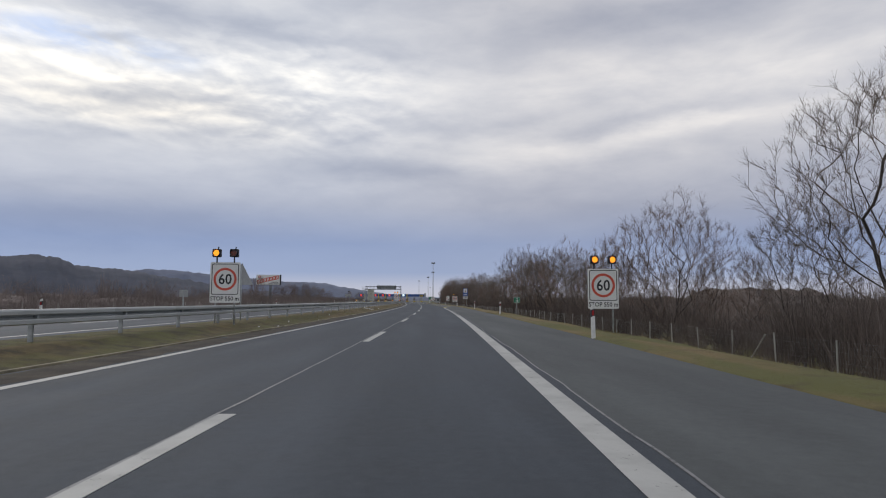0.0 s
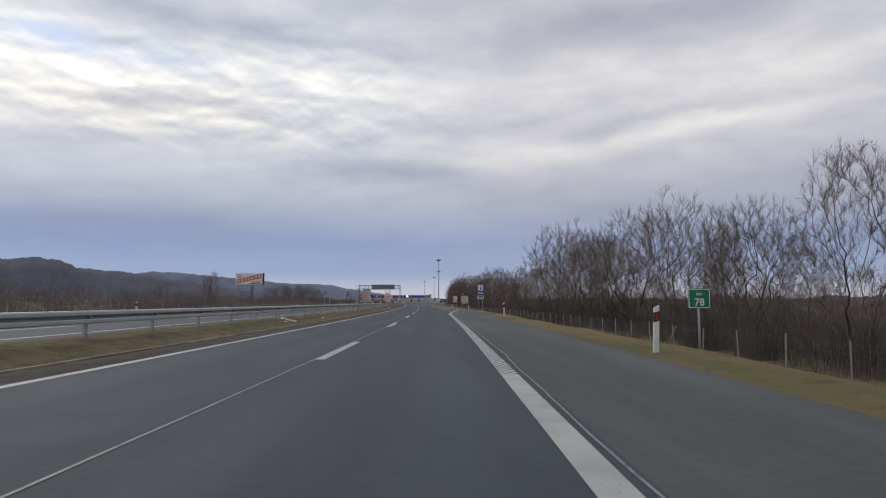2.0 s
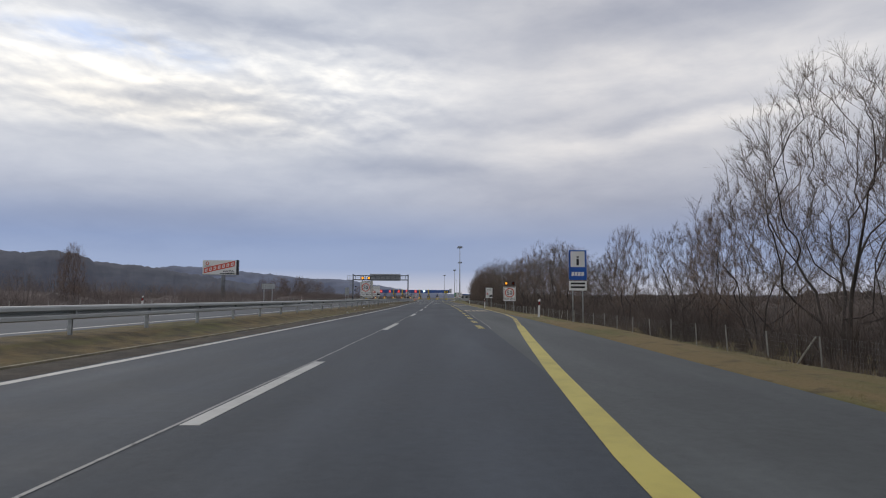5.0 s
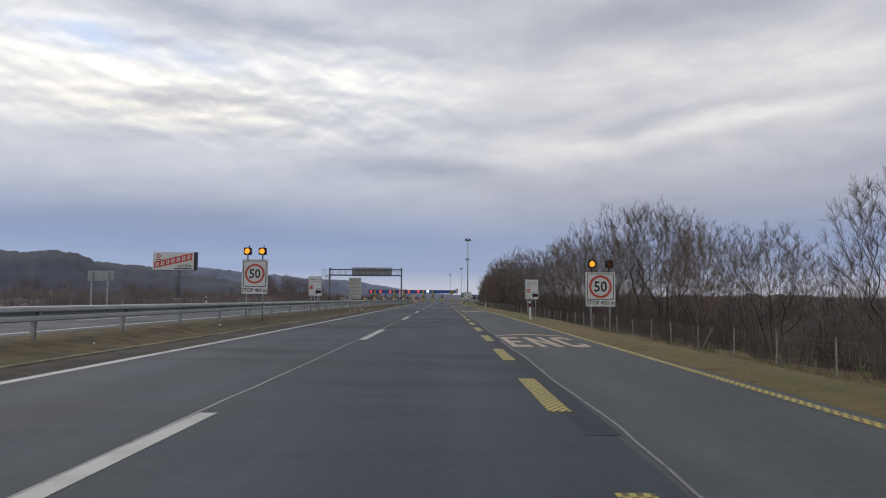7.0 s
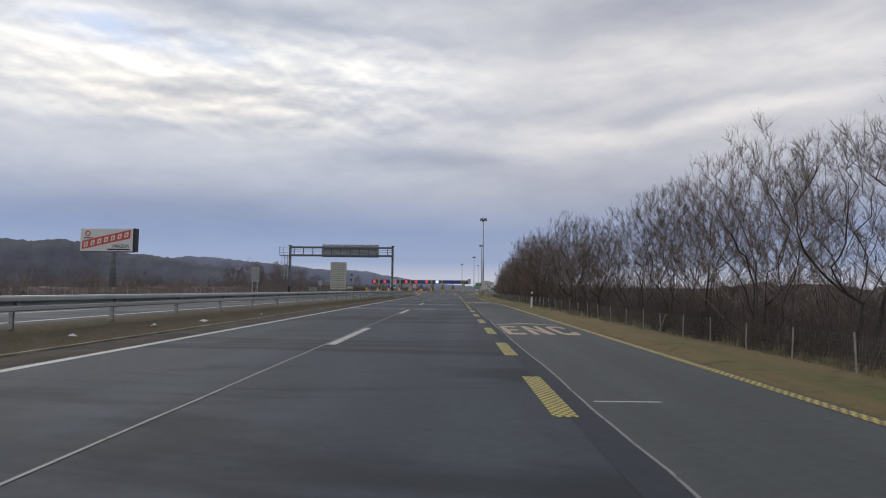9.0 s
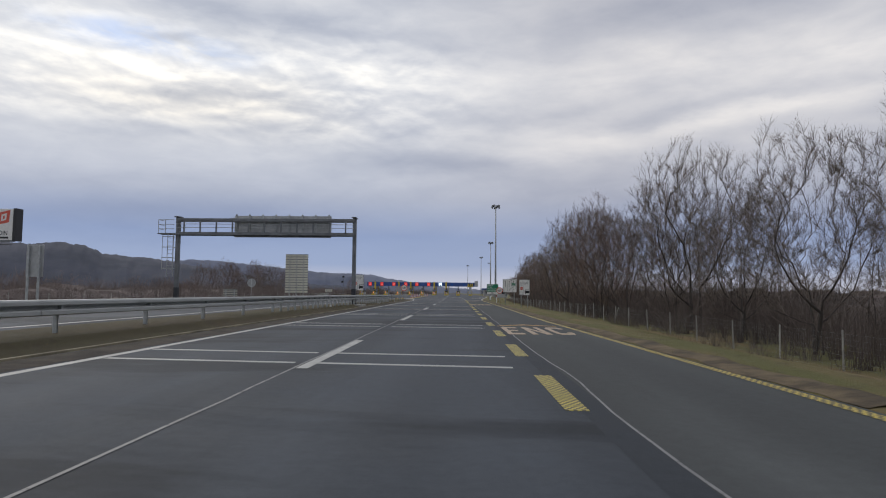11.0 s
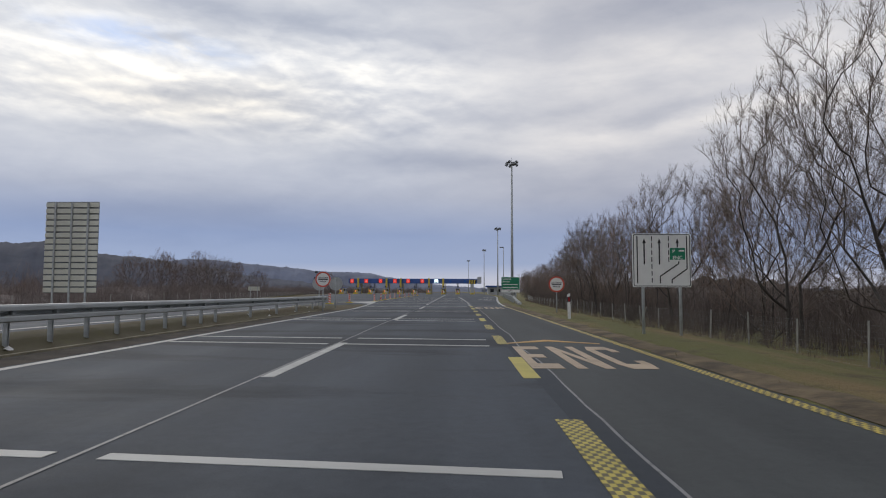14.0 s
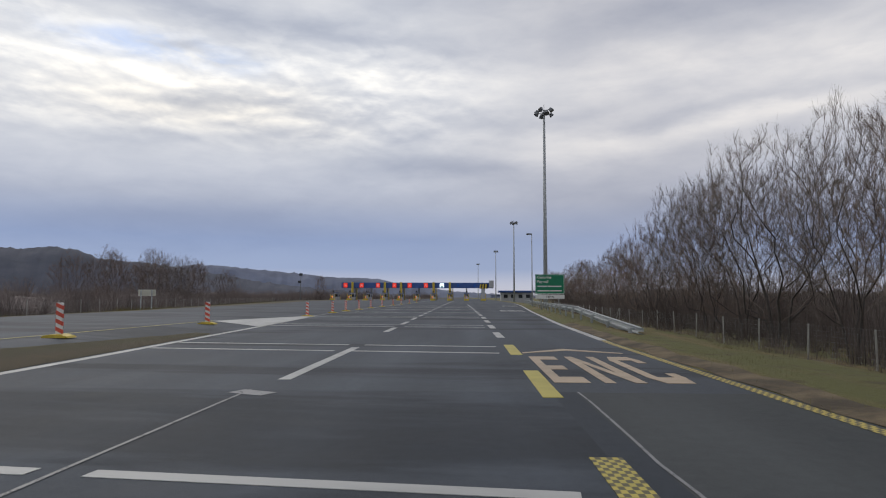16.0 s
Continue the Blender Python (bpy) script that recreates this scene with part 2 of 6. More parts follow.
def turf(name):
    """Winter verge: straw, dull green and bare soil in patches."""
    mt = bpy.data.materials.new(name)
    mt.use_nodes = True
    n = Nodes(mt.node_tree)
    bsdf = mt.node_tree.nodes["Principled BSDF"]
    co = n.add("ShaderNodeTexCoord").outputs["Object"]
    sp = n.add("ShaderNodeSeparateXYZ")
    n.put(sp.inputs[0], co)
    big = n.noise(n.xyz(n.m("MULTIPLY", sp.outputs[0], 0.7), n.m("MULTIPLY", sp.outputs[1], 0.09)), 1.0, 5.0, 0.65)
    mid, tuft = n.noise(co, 1.4, 5.0, 0.65), n.noise(co, 24.0, 4.0, 0.7)
    # greener along the first stretch and before the toll apron
    lush = n.m("ADD", n.m("SUBTRACT", 1.0, n.step(sp.outputs[1], 28.0, 62.0)), n.step(sp.outputs[1], 215.0, 265.0))
    col = n.mix(n.step(n.m("MULTIPLY_ADD", lush, 0.10, big), 0.44, 0.66), (0.225, 0.165, 0.075), (0.148, 0.146, 0.048))
    col = n.mix(n.m("MULTIPLY", n.step(mid, 0.52, 0.70), 0.75), col, (0.095, 0.072, 0.042))
    # the strip between the carriageways is thinner and muddier
    muddy = n.m("MULTIPLY", n.m("SUBTRACT", 1.0, n.step(sp.outputs[0], -1.5, 1.5)), n.step(n.m("MULTIPLY_ADD", n.step(sp.outputs[1], 150.0, 195.0), 0.22, mid), 0.34, 0.66))
    col = n.mix(n.m("MULTIPLY", muddy, 0.8), col, (0.088, 0.072, 0.044))
    g = n.add("ShaderNodeCombineColor")
    k = n.m("MULTIPLY_ADD", n.m("SUBTRACT", tuft, 0.5), 0.9, 1.0)
    for s in g.inputs:
        n.put(s, k)
    n.put(bsdf.inputs["Base Color"], n.mix(1.0, col, g.outputs[0], "MULTIPLY"))
    bsdf.inputs["Roughness"].default_value = 0.95
    b = n.add("ShaderNodeBump")
    b.inputs["Strength"].default_value, b.inputs["Distance"].default_value = 0.8, 0.08
    n.put(b.inputs["Height"], tuft)
    n.put(bsdf.inputs["Normal"], b.outputs[0])
    return mt


ASPHALT = asphalt("asphalt_lanes", (0.0650, 0.0750, 0.0900), True)
ASPHALT_DARK = asphalt("dark_repair_asphalt", (0.047, 0.055, 0.066), False)
ASPHALT_SHOULDER = asphalt("asphalt_shoulder", (0.096, 0.104, 0.106), False, 224.0)
ASPHALT_PLAZA = asphalt("asphalt_plaza", (0.078, 0.088, 0.103), True)
TURF = turf("winter_turf")
WHITE_LINE = marking("white_road_paint", (0.50, 0.50, 0.475), 0.45)
WHITE_PROFILE = marking("white_profiled_paint", (0.58, 0.58, 0.55), 0.2, 0.09)
YELLOW_LINE = marking("yellow_road_paint", (0.53, 0.45, 0.10), 0.3)
YELLOW_PROFILE = marking("yellow_profiled_paint", (0.60, 0.47, 0.09), 0.2, 0.05)
YELLOW_FINE = marking("yellow_fine_profiled_paint", (0.56, 0.46, 0.09), 0.3, 0.045)
SOIL = surface("dark_verge_soil", (0.042, 0.032, 0.023), 0.95, 0.0, 0.4, 1.2, 14, 0.6, second=(0.075, 0.060, 0.042))
LITTER_SOIL = surface("brown_leaf_litter", (0.110, 0.084, 0.052), 0.95, 0.0, 0.45, 1.2, 14, 0.6, second=(0.190, 0.142, 0.080))
KERB = surface("mossy_edging_stone", (0.27, 0.24, 0.165), 0.9, 0.0, 0.4, 0.8, 12, 0.4)
ORANGE_LINE = marking("orange_chevron_paint", (0.56, 0.34, 0.10), 0.45)
TAN_LINE = marking("faded_lettering_paint", (0.50, 0.39, 0.27), 0.5)
SEAM = marking("pale_joint_sealing", (0.27, 0.27, 0.27), 0.8)
ZINC = surface("galvanised_steel", (0.42, 0.44, 0.43), 0.55, 0.1, 0.14, 1.2, 60, 0.05, stretch=(1, 0.3, 1), per_piece=0.12)
POST_ZINC = surface("dull_zinc_post", (0.40, 0.42, 0.42), 0.6, 0.15, 0.2, 4, 60, 0.05)
STEEL_DARK = surface("grey_gantry_paint", (0.17, 0.18, 0.19), 0.55, 0.3, 0.2, 1.5, 30, 0.05)
ALU_BACK = surface("dull_aluminium_back", (0.42, 0.43, 0.43), 0.55, 0.35, 0.15, 2, 40, 0.03)
CREAM_BACK = surface("cream_panel_back", (0.60, 0.59, 0.50), 0.6, 0.0, 0.1, 1, 30, 0.03)
SIGN_WHITE = surface("white_sign_sheeting", (0.76, 0.76, 0.73), 0.45, 0.0, 0.05, 2, 60, 0.02)
SIGN_RED = surface("red_sign_sheeting", (0.62, 0.09, 0.05), 0.45, 0.0, 0.08, 3, 60, 0.02)
SIGN_BLACK = surface("black_sign_print", (0.018, 0.018, 0.02), 0.5, 0.0, 0.2, 3, 60, 0.0)
SIGN_GREEN = surface("green_sign_sheeting", (0.01, 0.20, 0.10), 0.45, 0.0, 0.08, 3, 60, 0.02)
SIGN_BLUE = surface("blue_sign_sheeting", (0.015, 0.10, 0.42), 0.45, 0.0, 0.08, 3, 60, 0.02)
LAMP_BODY = surface("black_lamp_housing", (0.02, 0.022, 0.028), 0.5, 0.0, 0.2, 5, 60, 0.05)
AMBER_LIT = surface("lit_amber_lens", (1.0, 0.33, 0.02), 0.3, 0.0, 0.05, 9, 60, 0.0, glow=1.25)
AMBER_OFF = surface("dark_amber_lens", (0.20, 0.045, 0.02), 0.25, 0.0, 0.1, 9, 60, 0.0)
PLASTIC_WHITE = surface("white_post_plastic", (0.72, 0.72, 0.70), 0.5, 0.0, 0.1, 6, 50, 0.03)
REFLECTOR = surface("red_reflector", (0.42, 0.03, 0.03), 0.25, 0.0, 0.1, 20, 90, 0.0)
YELLOW_PLASTIC = surface("yellow_rubber_base", (0.60, 0.45, 0.05), 0.6, 0.0, 0.15, 6, 50, 0.05)
YELLOW_STEEL = surface("yellow_painted_steel", (0.62, 0.46, 0.05), 0.5, 0.0, 0.12, 2, 40, 0.03)
BLUE_STEEL = surface("blue_fascia_sheet", (0.045, 0.10, 0.30), 0.5, 0.1, 0.12, 0.4, 20, 0.03)
RED_LIT = surface("lit_red_signal", (0.9, 0.05, 0.03), 0.4, 0.0, 0.05, 9, 60, 0.0, glow=0.6)
WHITE_LIT = surface("lit_white_signal", (0.75, 0.95, 1.0), 0.4, 0.0, 0.05, 9, 60, 0.0, glow=1.2)
CONCRETE = surface("grey_concrete", (0.34, 0.33, 0.31), 0.85, 0.0, 0.2, 1.5, 30, 0.3)
FENCE_POST = surface("weathered_fence_post", (0.36, 0.35, 0.32), 0.8, 0.0, 0.2, 3, 40, 0.2, per_piece=0.3)
GLASS_DARK = surface("dark_booth_glass", (0.03, 0.035, 0.04), 0.08, 0.0, 0.1, 2, 30, 0.0)
WALL_GREY = surface("grey_booth_panel", (0.42, 0.43, 0.44), 0.6, 0.0, 0.1, 1, 30, 0.05)
BARK = surface("grey_brown_bark", (0.066, 0.057, 0.050), 0.9, 0.0, 0.3, 2.5, 18, 0.6, stretch=(1, 1, 0.25))
TWIG = surface("brown_twigs", (0.182, 0.147, 0.124), 0.9, 0.0, 0.35, 0.35, 6, 0.0, per_piece=0.3)
TWIG_RED = surface("reddish_twigs", (0.196, 0.142, 0.115), 0.9, 0.0, 0.35, 0.35, 6, 0.0, per_piece=0.3)
TWIG_DARK = surface("dark_bush_twigs", (0.195, 0.158, 0.140), 0.9, 0.0, 0.35, 0.35, 6, 0.0, per_piece=0.3)
# twig brown for the farther brush, paled to include the haze over it
BRUSH_HAZED = surface("haze_paled_brush_stems", (0.185, 0.152, 0.138), 0.95, 0.0, 0.4, 0.25, 3, 0.0)
BRUSH = surface("dark_brush_stems", (0.120, 0.096, 0.084), 0.95, 0.0, 0.45, 0.25, 3, 0.0)
STRAW = surface("straw_grass", (0.33, 0.245, 0.115), 0.95, 0.0, 0.4, 0.5, 4, 0.0, second=(0.17, 0.165, 0.065))
# distance haze is mixed into both base colours, bluer and paler farther off
FOREST_HAZED = surface("hazed_hill_forest", (0.050, 0.063, 0.102), 0.95, 0.0, 0.3, 0.006, 0.06, 0.0, second=(0.074, 0.082, 0.116))
FOREST_FAR_HAZED = surface("hazed_far_forest", (0.150, 0.172, 0.240), 0.95, 0.0, 0.2, 0.003, 0.02, 0.0)


# ---- building helpers ----
def part(name, bm, material, parent=None, label="", smooth=False):
    """Links a bmesh as one mesh object under a thing or a part."""
    me = bpy.data.meshes.new(name)
    bm.normal_update()
    bm.to_mesh(me)
    bm.free()
    return link(name, me, material, parent, label, smooth)


def link(name, me, material, parent=None, label="", smooth=False):
    if not me.materials:
        me.materials.append(material)
    if smooth:
        me.polygons.foreach_set("use_smooth", [True] * len(me.polygons))
    ob = new(name, me)
    ob.parent = parent
    if label:
        tagged(ob, label)
    return ob


def thing(name, at, label, category, group="", turn=0.0):
    """An Empty at a thing's base, which parents its parts."""
    ob = new(name)
    ob.matrix_basis = pose(*at, 0, 0, turn)
    return tagged(ob, label, category, group)


def box(bm, x0, x1, y0, y1, z0, z1, bevel=0.0):
    vs = [bm.verts.new((x, y, z)) for x in (x0, x1) for y in (y0, y1) for z in (z0, z1)]
    fs = [bm.faces.new([vs[i] for i in q]) for q in ((0, 1, 3, 2), (4, 6, 7, 5), (0, 4, 5, 1), (2, 3, 7, 6), (0, 2, 6, 4), (1, 5, 7, 3))]
    if bevel:
        bmesh.ops.bevel(bm, geom=list({e for f in fs for e in f.edges}), offset=bevel, segments=2, affect="EDGES", profile=0.5)
    return bm


def rod(bm, p0, p1, r0, r1=None, sides=8, caps=True):
    p0, p1 = Vector(p0), Vector(p1)
    r1 = r0 if r1 is None else r1
    turn = (p1 - p0).to_track_quat("Z", "Y")
    ends = []
    for p, r in ((p0, r0), (p1, r1)):
        ends.append([bm.verts.new(p + turn @ Vector((r * math.cos(2 * math.pi * k / sides), r * math.sin(2 * math.pi * k / sides), 0))) for k in range(sides)])
    for k in range(sides):
        bm.faces.new((ends[0][k], ends[0][(k + 1) % sides], ends[1][(k + 1) % sides], ends[1][k]))
    if caps:
        bm.faces.new(ends[0][::-1]), bm.faces.new(ends[1])
    return bm


def slab(bm, pts, y0, y1):
    """A flat shape given in x and z, drawn out from y0 to y1."""
    a, b = [bm.verts.new((x, y0, z)) for x, z in pts], [bm.verts.new((x, y1, z)) for x, z in pts]
    bm.faces.new(a), bm.faces.new(b[::-1])
    for k in range(len(pts)):
        j = (k + 1) % len(pts)
        bm.faces.new((a[j], a[k], b[k], b[j]))
    return bm


def rounded(x0, x1, z0, z1, r, steps=4):
    out = []
    for cx, cz, a0 in ((x1 - r, z1 - r, 0), (x0 + r, z1 - r, 90), (x0 + r, z0 + r, 180), (x1 - r, z0 + r, 270)):
        out += [(cx + r * math.cos(radians(a0 + 90 * k / steps)), cz + r * math.sin(radians(a0 + 90 * k / steps))) for k in range(steps + 1)]
    return out[::-1]


def disc(cx, cz, r, steps=32):
    return [(cx + r * math.cos(-2 * math.pi * k / steps), cz + r * math.sin(-2 * math.pi * k / steps)) for k in range(steps)]


def band(bm, outer, inner, y0, y1):
    """A frame between two outlines with the same number of points."""
    n = len(outer)
    rows = [[bm.verts.new((x, y, z)) for x, z in pts] for pts, y in ((outer, y0), (inner, y0), (outer, y1), (inner, y1))]
    for k in range(n):
        j = (k + 1) % n
        bm.faces.new((rows[0][k], rows[0][j], rows[1][j], rows[1][k]))
        bm.faces.new((rows[2][j], rows[2][k], rows[3][k], rows[3][j]))
        bm.faces.new((rows[0][j], rows[0][k], rows[2][k], rows[2][j]))
        bm.faces.new((rows[1][k], rows[1][j], rows[3][j], rows[3][k]))
    return bm


def lettering(words, size, x, z, y, parent, material, wide=1.0, name="lettering"):
    """Raised words, centred on x with their foot at z, that face towards -y."""
    cu = bpy.data.curves.new(name, "FONT")
    cu.body, cu.size, cu.align_x, cu.extrude, cu.resolution_u = words, size, "CENTER", 0.002, 2
    cu.offset = 0.014 * size
    tmp = new("lettering_curve", cu)
    me = bpy.data.meshes.new_from_object(tmp)
    bpy.data.objects.remove(tmp)
    me.transform(Matrix.Translation((x, y, z)) @ Matrix.Rotation(math.pi / 2, 4, "X") @ Matrix.Diagonal((wide, 1, 1, 1)))
    me.materials.clear()
    return link(name, me, material, parent)


# ---- plan of the road: x of the lane line, and of the edges, along y ----
def lane_x(y):
    return 3.15 - 1.6e-4 * max(0.0, 185 - y) ** 2 - 0.0018 * max(0.0, y - 185)


def along(y, *knots):
    return float(np.interp(y, [k[0] for k in knots], [k[1] for k in knots]))


PLAZA = 324.0


def left_line(y):
    return lane_x(y) - 3.75 if y < 190 else along(y, (190, -0.6), (261, -1.08), (295, -1.4), (325, -1.65), (340, -2.8), (356, -4.2))


def left_edge(y):
    return left_line(y) - 1.15


def right_line(y):
    if y < 150:
        return lane_x(y) + 6.75
    return along(y, (150, 9.72), (170, 9.86), (232, 9.85), (255, 9.4), (332, 9.4), (345, 9.75), (368, 10.9), (412, 13.5), (450, 15.0), (560, 16.0))


def right_edge(y):
    return lane_x(y) + 7.2 if y < 140 else right_line(y) + along(y, (140, 0.42), (160, 0.16))


def opp_right(y):
    return lane_x(y) - 8.0


def opp_left(y):
    return lane_x(y) - 19.3 if y < 300 else along(y, (300, -16.35), (330, -16.6), (365, -20.0), (420, -30.0), (500, -45.0), (620, -45.0), (800, -18.0))


def opp_z(y):
    return along(y, (265, 0.26), (PLAZA, 0.16))


def rail_x(y):
    return lane_x(y) - 6.9 if y < 195 else along(y, (195, lane_x(195) - 6.9), (262, -3.1), (300, -3.0), (322, -3.25))


def fence_x(y):
    return lane_x(y) + 16.4 if y < 150 else along(y, (150, 19.35), (232, 19.3), (272, 17.8), (340, 18.0), (400, 19.5), (460, 25), (600, 34))


def lift(y):
    return along(y, (235, 0.0), (275, 0.5))


def profile(y):
    """Points of the ground across the road, as x and z."""
    re, z0 = right_edge(y), opp_z(y) - 0.05
    ol = opp_left(y)
    pts = [(-4500, -6), (-900, -4), (-300, -2.5), (-120, -1.6), (ol - 30, -1.2), (ol - 9, -0.7), (ol - 3.2, z0 - 0.15), (ol - 0.4, z0 + 0.03), (ol, z0)]
    if y < PLAZA - 3:
        le, orr = left_edge(y), opp_right(y)
        rx = min(rail_x(y), le - 1.3)
        pts += [(orr - 0.02, z0), (orr + 0.004, z0 + 0.056), (rx, 0.25), (rx + 0.5, 0.22), (0.5 * (rx + le), 0.11), (le - 0.25, 0.012), (le, -0.05)]
    else:
        le = left_edge(y)
        pts += [(ol + (le - ol) * k / 7, -0.05) for k in range(1, 8)]
    up = lift(y)
    pts += [(re, -0.05), (re + 0.05, 0.0), (re + 0.7, 0.07), (re + 1.5, 0.06), (re + 2.6, -0.16 + 0.3 * up), (re + 5.2, -1.1 + up), (re + 8.5, -1.5 + up), (re + 30, -1.6 + up), (re + 120, -1.2), (re + 500, -2.5), (4500, -6)]
    return pts


def ground_z(x, y):
    p = profile(y)
    return float(np.interp(x, [a for a, _ in p], [b for _, b in p]))


def strip(name, ys, left, right, height, material, parent=None, label="", columns=1, thick=0.0):
    """A sheet that follows the road between two edges."""
    bm = bmesh.new()
    rows = []
    for y in ys:
        a, b = left(y), right(y)
        rows.append([bm.verts.new((a + (b - a) * k / columns, y, height(y))) for k in range(columns + 1)])
    for p, q in zip(rows, rows[1:]):
        for k in range(columns):
            bm.faces.new((p[k], p[k + 1], q[k + 1], q[k]))
    if thick:
        ext = bmesh.ops.extrude_face_region(bm, geom=bm.faces[:])
        bmesh.ops.translate(bm, vec=(0, 0, thick), verts=[g for g in ext["geom"] if isinstance(g, bmesh.types.BMVert)])
        bmesh.ops.recalc_face_normals(bm, faces=bm.faces[:])
    return part(name, bm, material, parent, label)


def steps(y0, y1, d):
    n = max(1, round((y1 - y0) / d))
    return [y0 + (y1 - y0) * k / n for k in range(n + 1)]


# ---- the ground and the roads ----
def build_ground():
    ys = [-4500, -1500, -600, -250, -120, -60] + steps(-40, 480, 4) + [500, 530, 560, 600, 650, 720, 850, 1100, 1600, 2500, 4500]
    rng = random.Random(4)
    bm = bmesh.new()
    rows = []
    for y in ys:
        row = []
        for k, (x, z) in enumerate(profile(y)):
            off = rng.uniform(-0.04, 0.04) if k in (4, 5, 6, 24, 25) or (19 <= k <= 23) else 0.0
            row.append(bm.verts.new((x + 3 * off, y, z + off)))
        rows.append(row)
    for p, q in zip(rows, rows[1:]):
        for k in range(len(p) - 1):
            bm.faces.new((p[k], p[k + 1], q[k + 1], q[k]))
    tagged(part("ground", bm, TURF, None, "", True), "dull green and straw winter grass verges beside a motorway", "ground", kind="structure")


build_ground()
RY = steps(-60, PLAZA, 4)
road = tagged(strip("road", RY, left_edge, lambda y: lane_x(y) + 4.05, lambda y: 0.0, ASPHALT, columns=3), "dark grey worn asphalt motorway carriageway with two lanes", "road", kind="structure")
shoulder = tagged(strip("road_shoulder", RY, lambda y: lane_x(y) + 4.05, right_edge, lambda y: 0.0, ASPHALT_SHOULDER, columns=2), "grey asphalt hard shoulder that becomes a toll lane", "road", kind="structure")
opposite = tagged(strip("road_opposite", RY, opp_left, opp_right, opp_z, ASPHALT_PLAZA, columns=3), "grey asphalt carriageway of the opposite direction", "road", kind="structure")


def apron_z(x, y):
    """The apron falls from the opposite lanes to our left edge line where the median ends."""
    return along(y, (PLAZA, 0.16), (350, 0.14), (430, 0.0)) * min(1.0, max(0.0, (left_line(y) - 0.3 - x) / 2.6)) if y < 430 else 0.0


def build_apron():
    bm = bmesh.new()
    rows = []
    for y in steps(PLAZA, 480, 4) + [500, 540, 580, 620, 700, 800, 1000]:
        a, c = (opp_left(y) if y < 800 else -18.0), (right_edge(y) if y < 620 else along(y, (620, 16.4), (800, 9)))
        m = left_line(y) - 0.3
        xs = [a + (m - 2.6 - a) * k / 3 for k in range(4)] + [m, m + (c - m) * 0.4, c] if y < 430 else [a + (c - a) * k / 6 for k in range(7)]
        rows.append([bm.verts.new((x, y, apron_z(x, y))) for x in xs])
    for p, q in zip(rows, rows[1:]):
        for k in range(6):
            bm.faces.new((p[k], p[k + 1], q[k + 1], q[k]))
    return part("road_plaza", bm, ASPHALT_PLAZA)


plaza = tagged(build_apron(), "wide grey asphalt apron before the toll gates", "road", kind="structure")


# ---- road markings: each piece is a part of its road ----
def flat_piece(w, length, thick=0.006):
    bm = bmesh.new()
    box(bm, -w / 2, w / 2, 0, length, 0.001, thick)
    me = bpy.data.meshes.new("line_piece")
    bm.to_mesh(me)
    bm.free()
    return me


def lay(name, me, material, parent, x, y, turn=0.0, z=0.0):
    ob = link(name, me, material, parent)
    ob.matrix_basis = pose(x, y, z, 0, 0, turn)
    return ob


def heading(y, f=lane_x):
    return math.degrees(math.atan2(f(y - 1) - f(y + 1), 2))


def line(name, y0, y1, f, w, material, parent, z=lambda y: 0.0, d=4.0):
    return strip(name, steps(y0, y1, d), lambda y: f(y) - w / 2, lambda y: f(y) + w / 2, lambda y: z(y) + 0.005, material, parent)


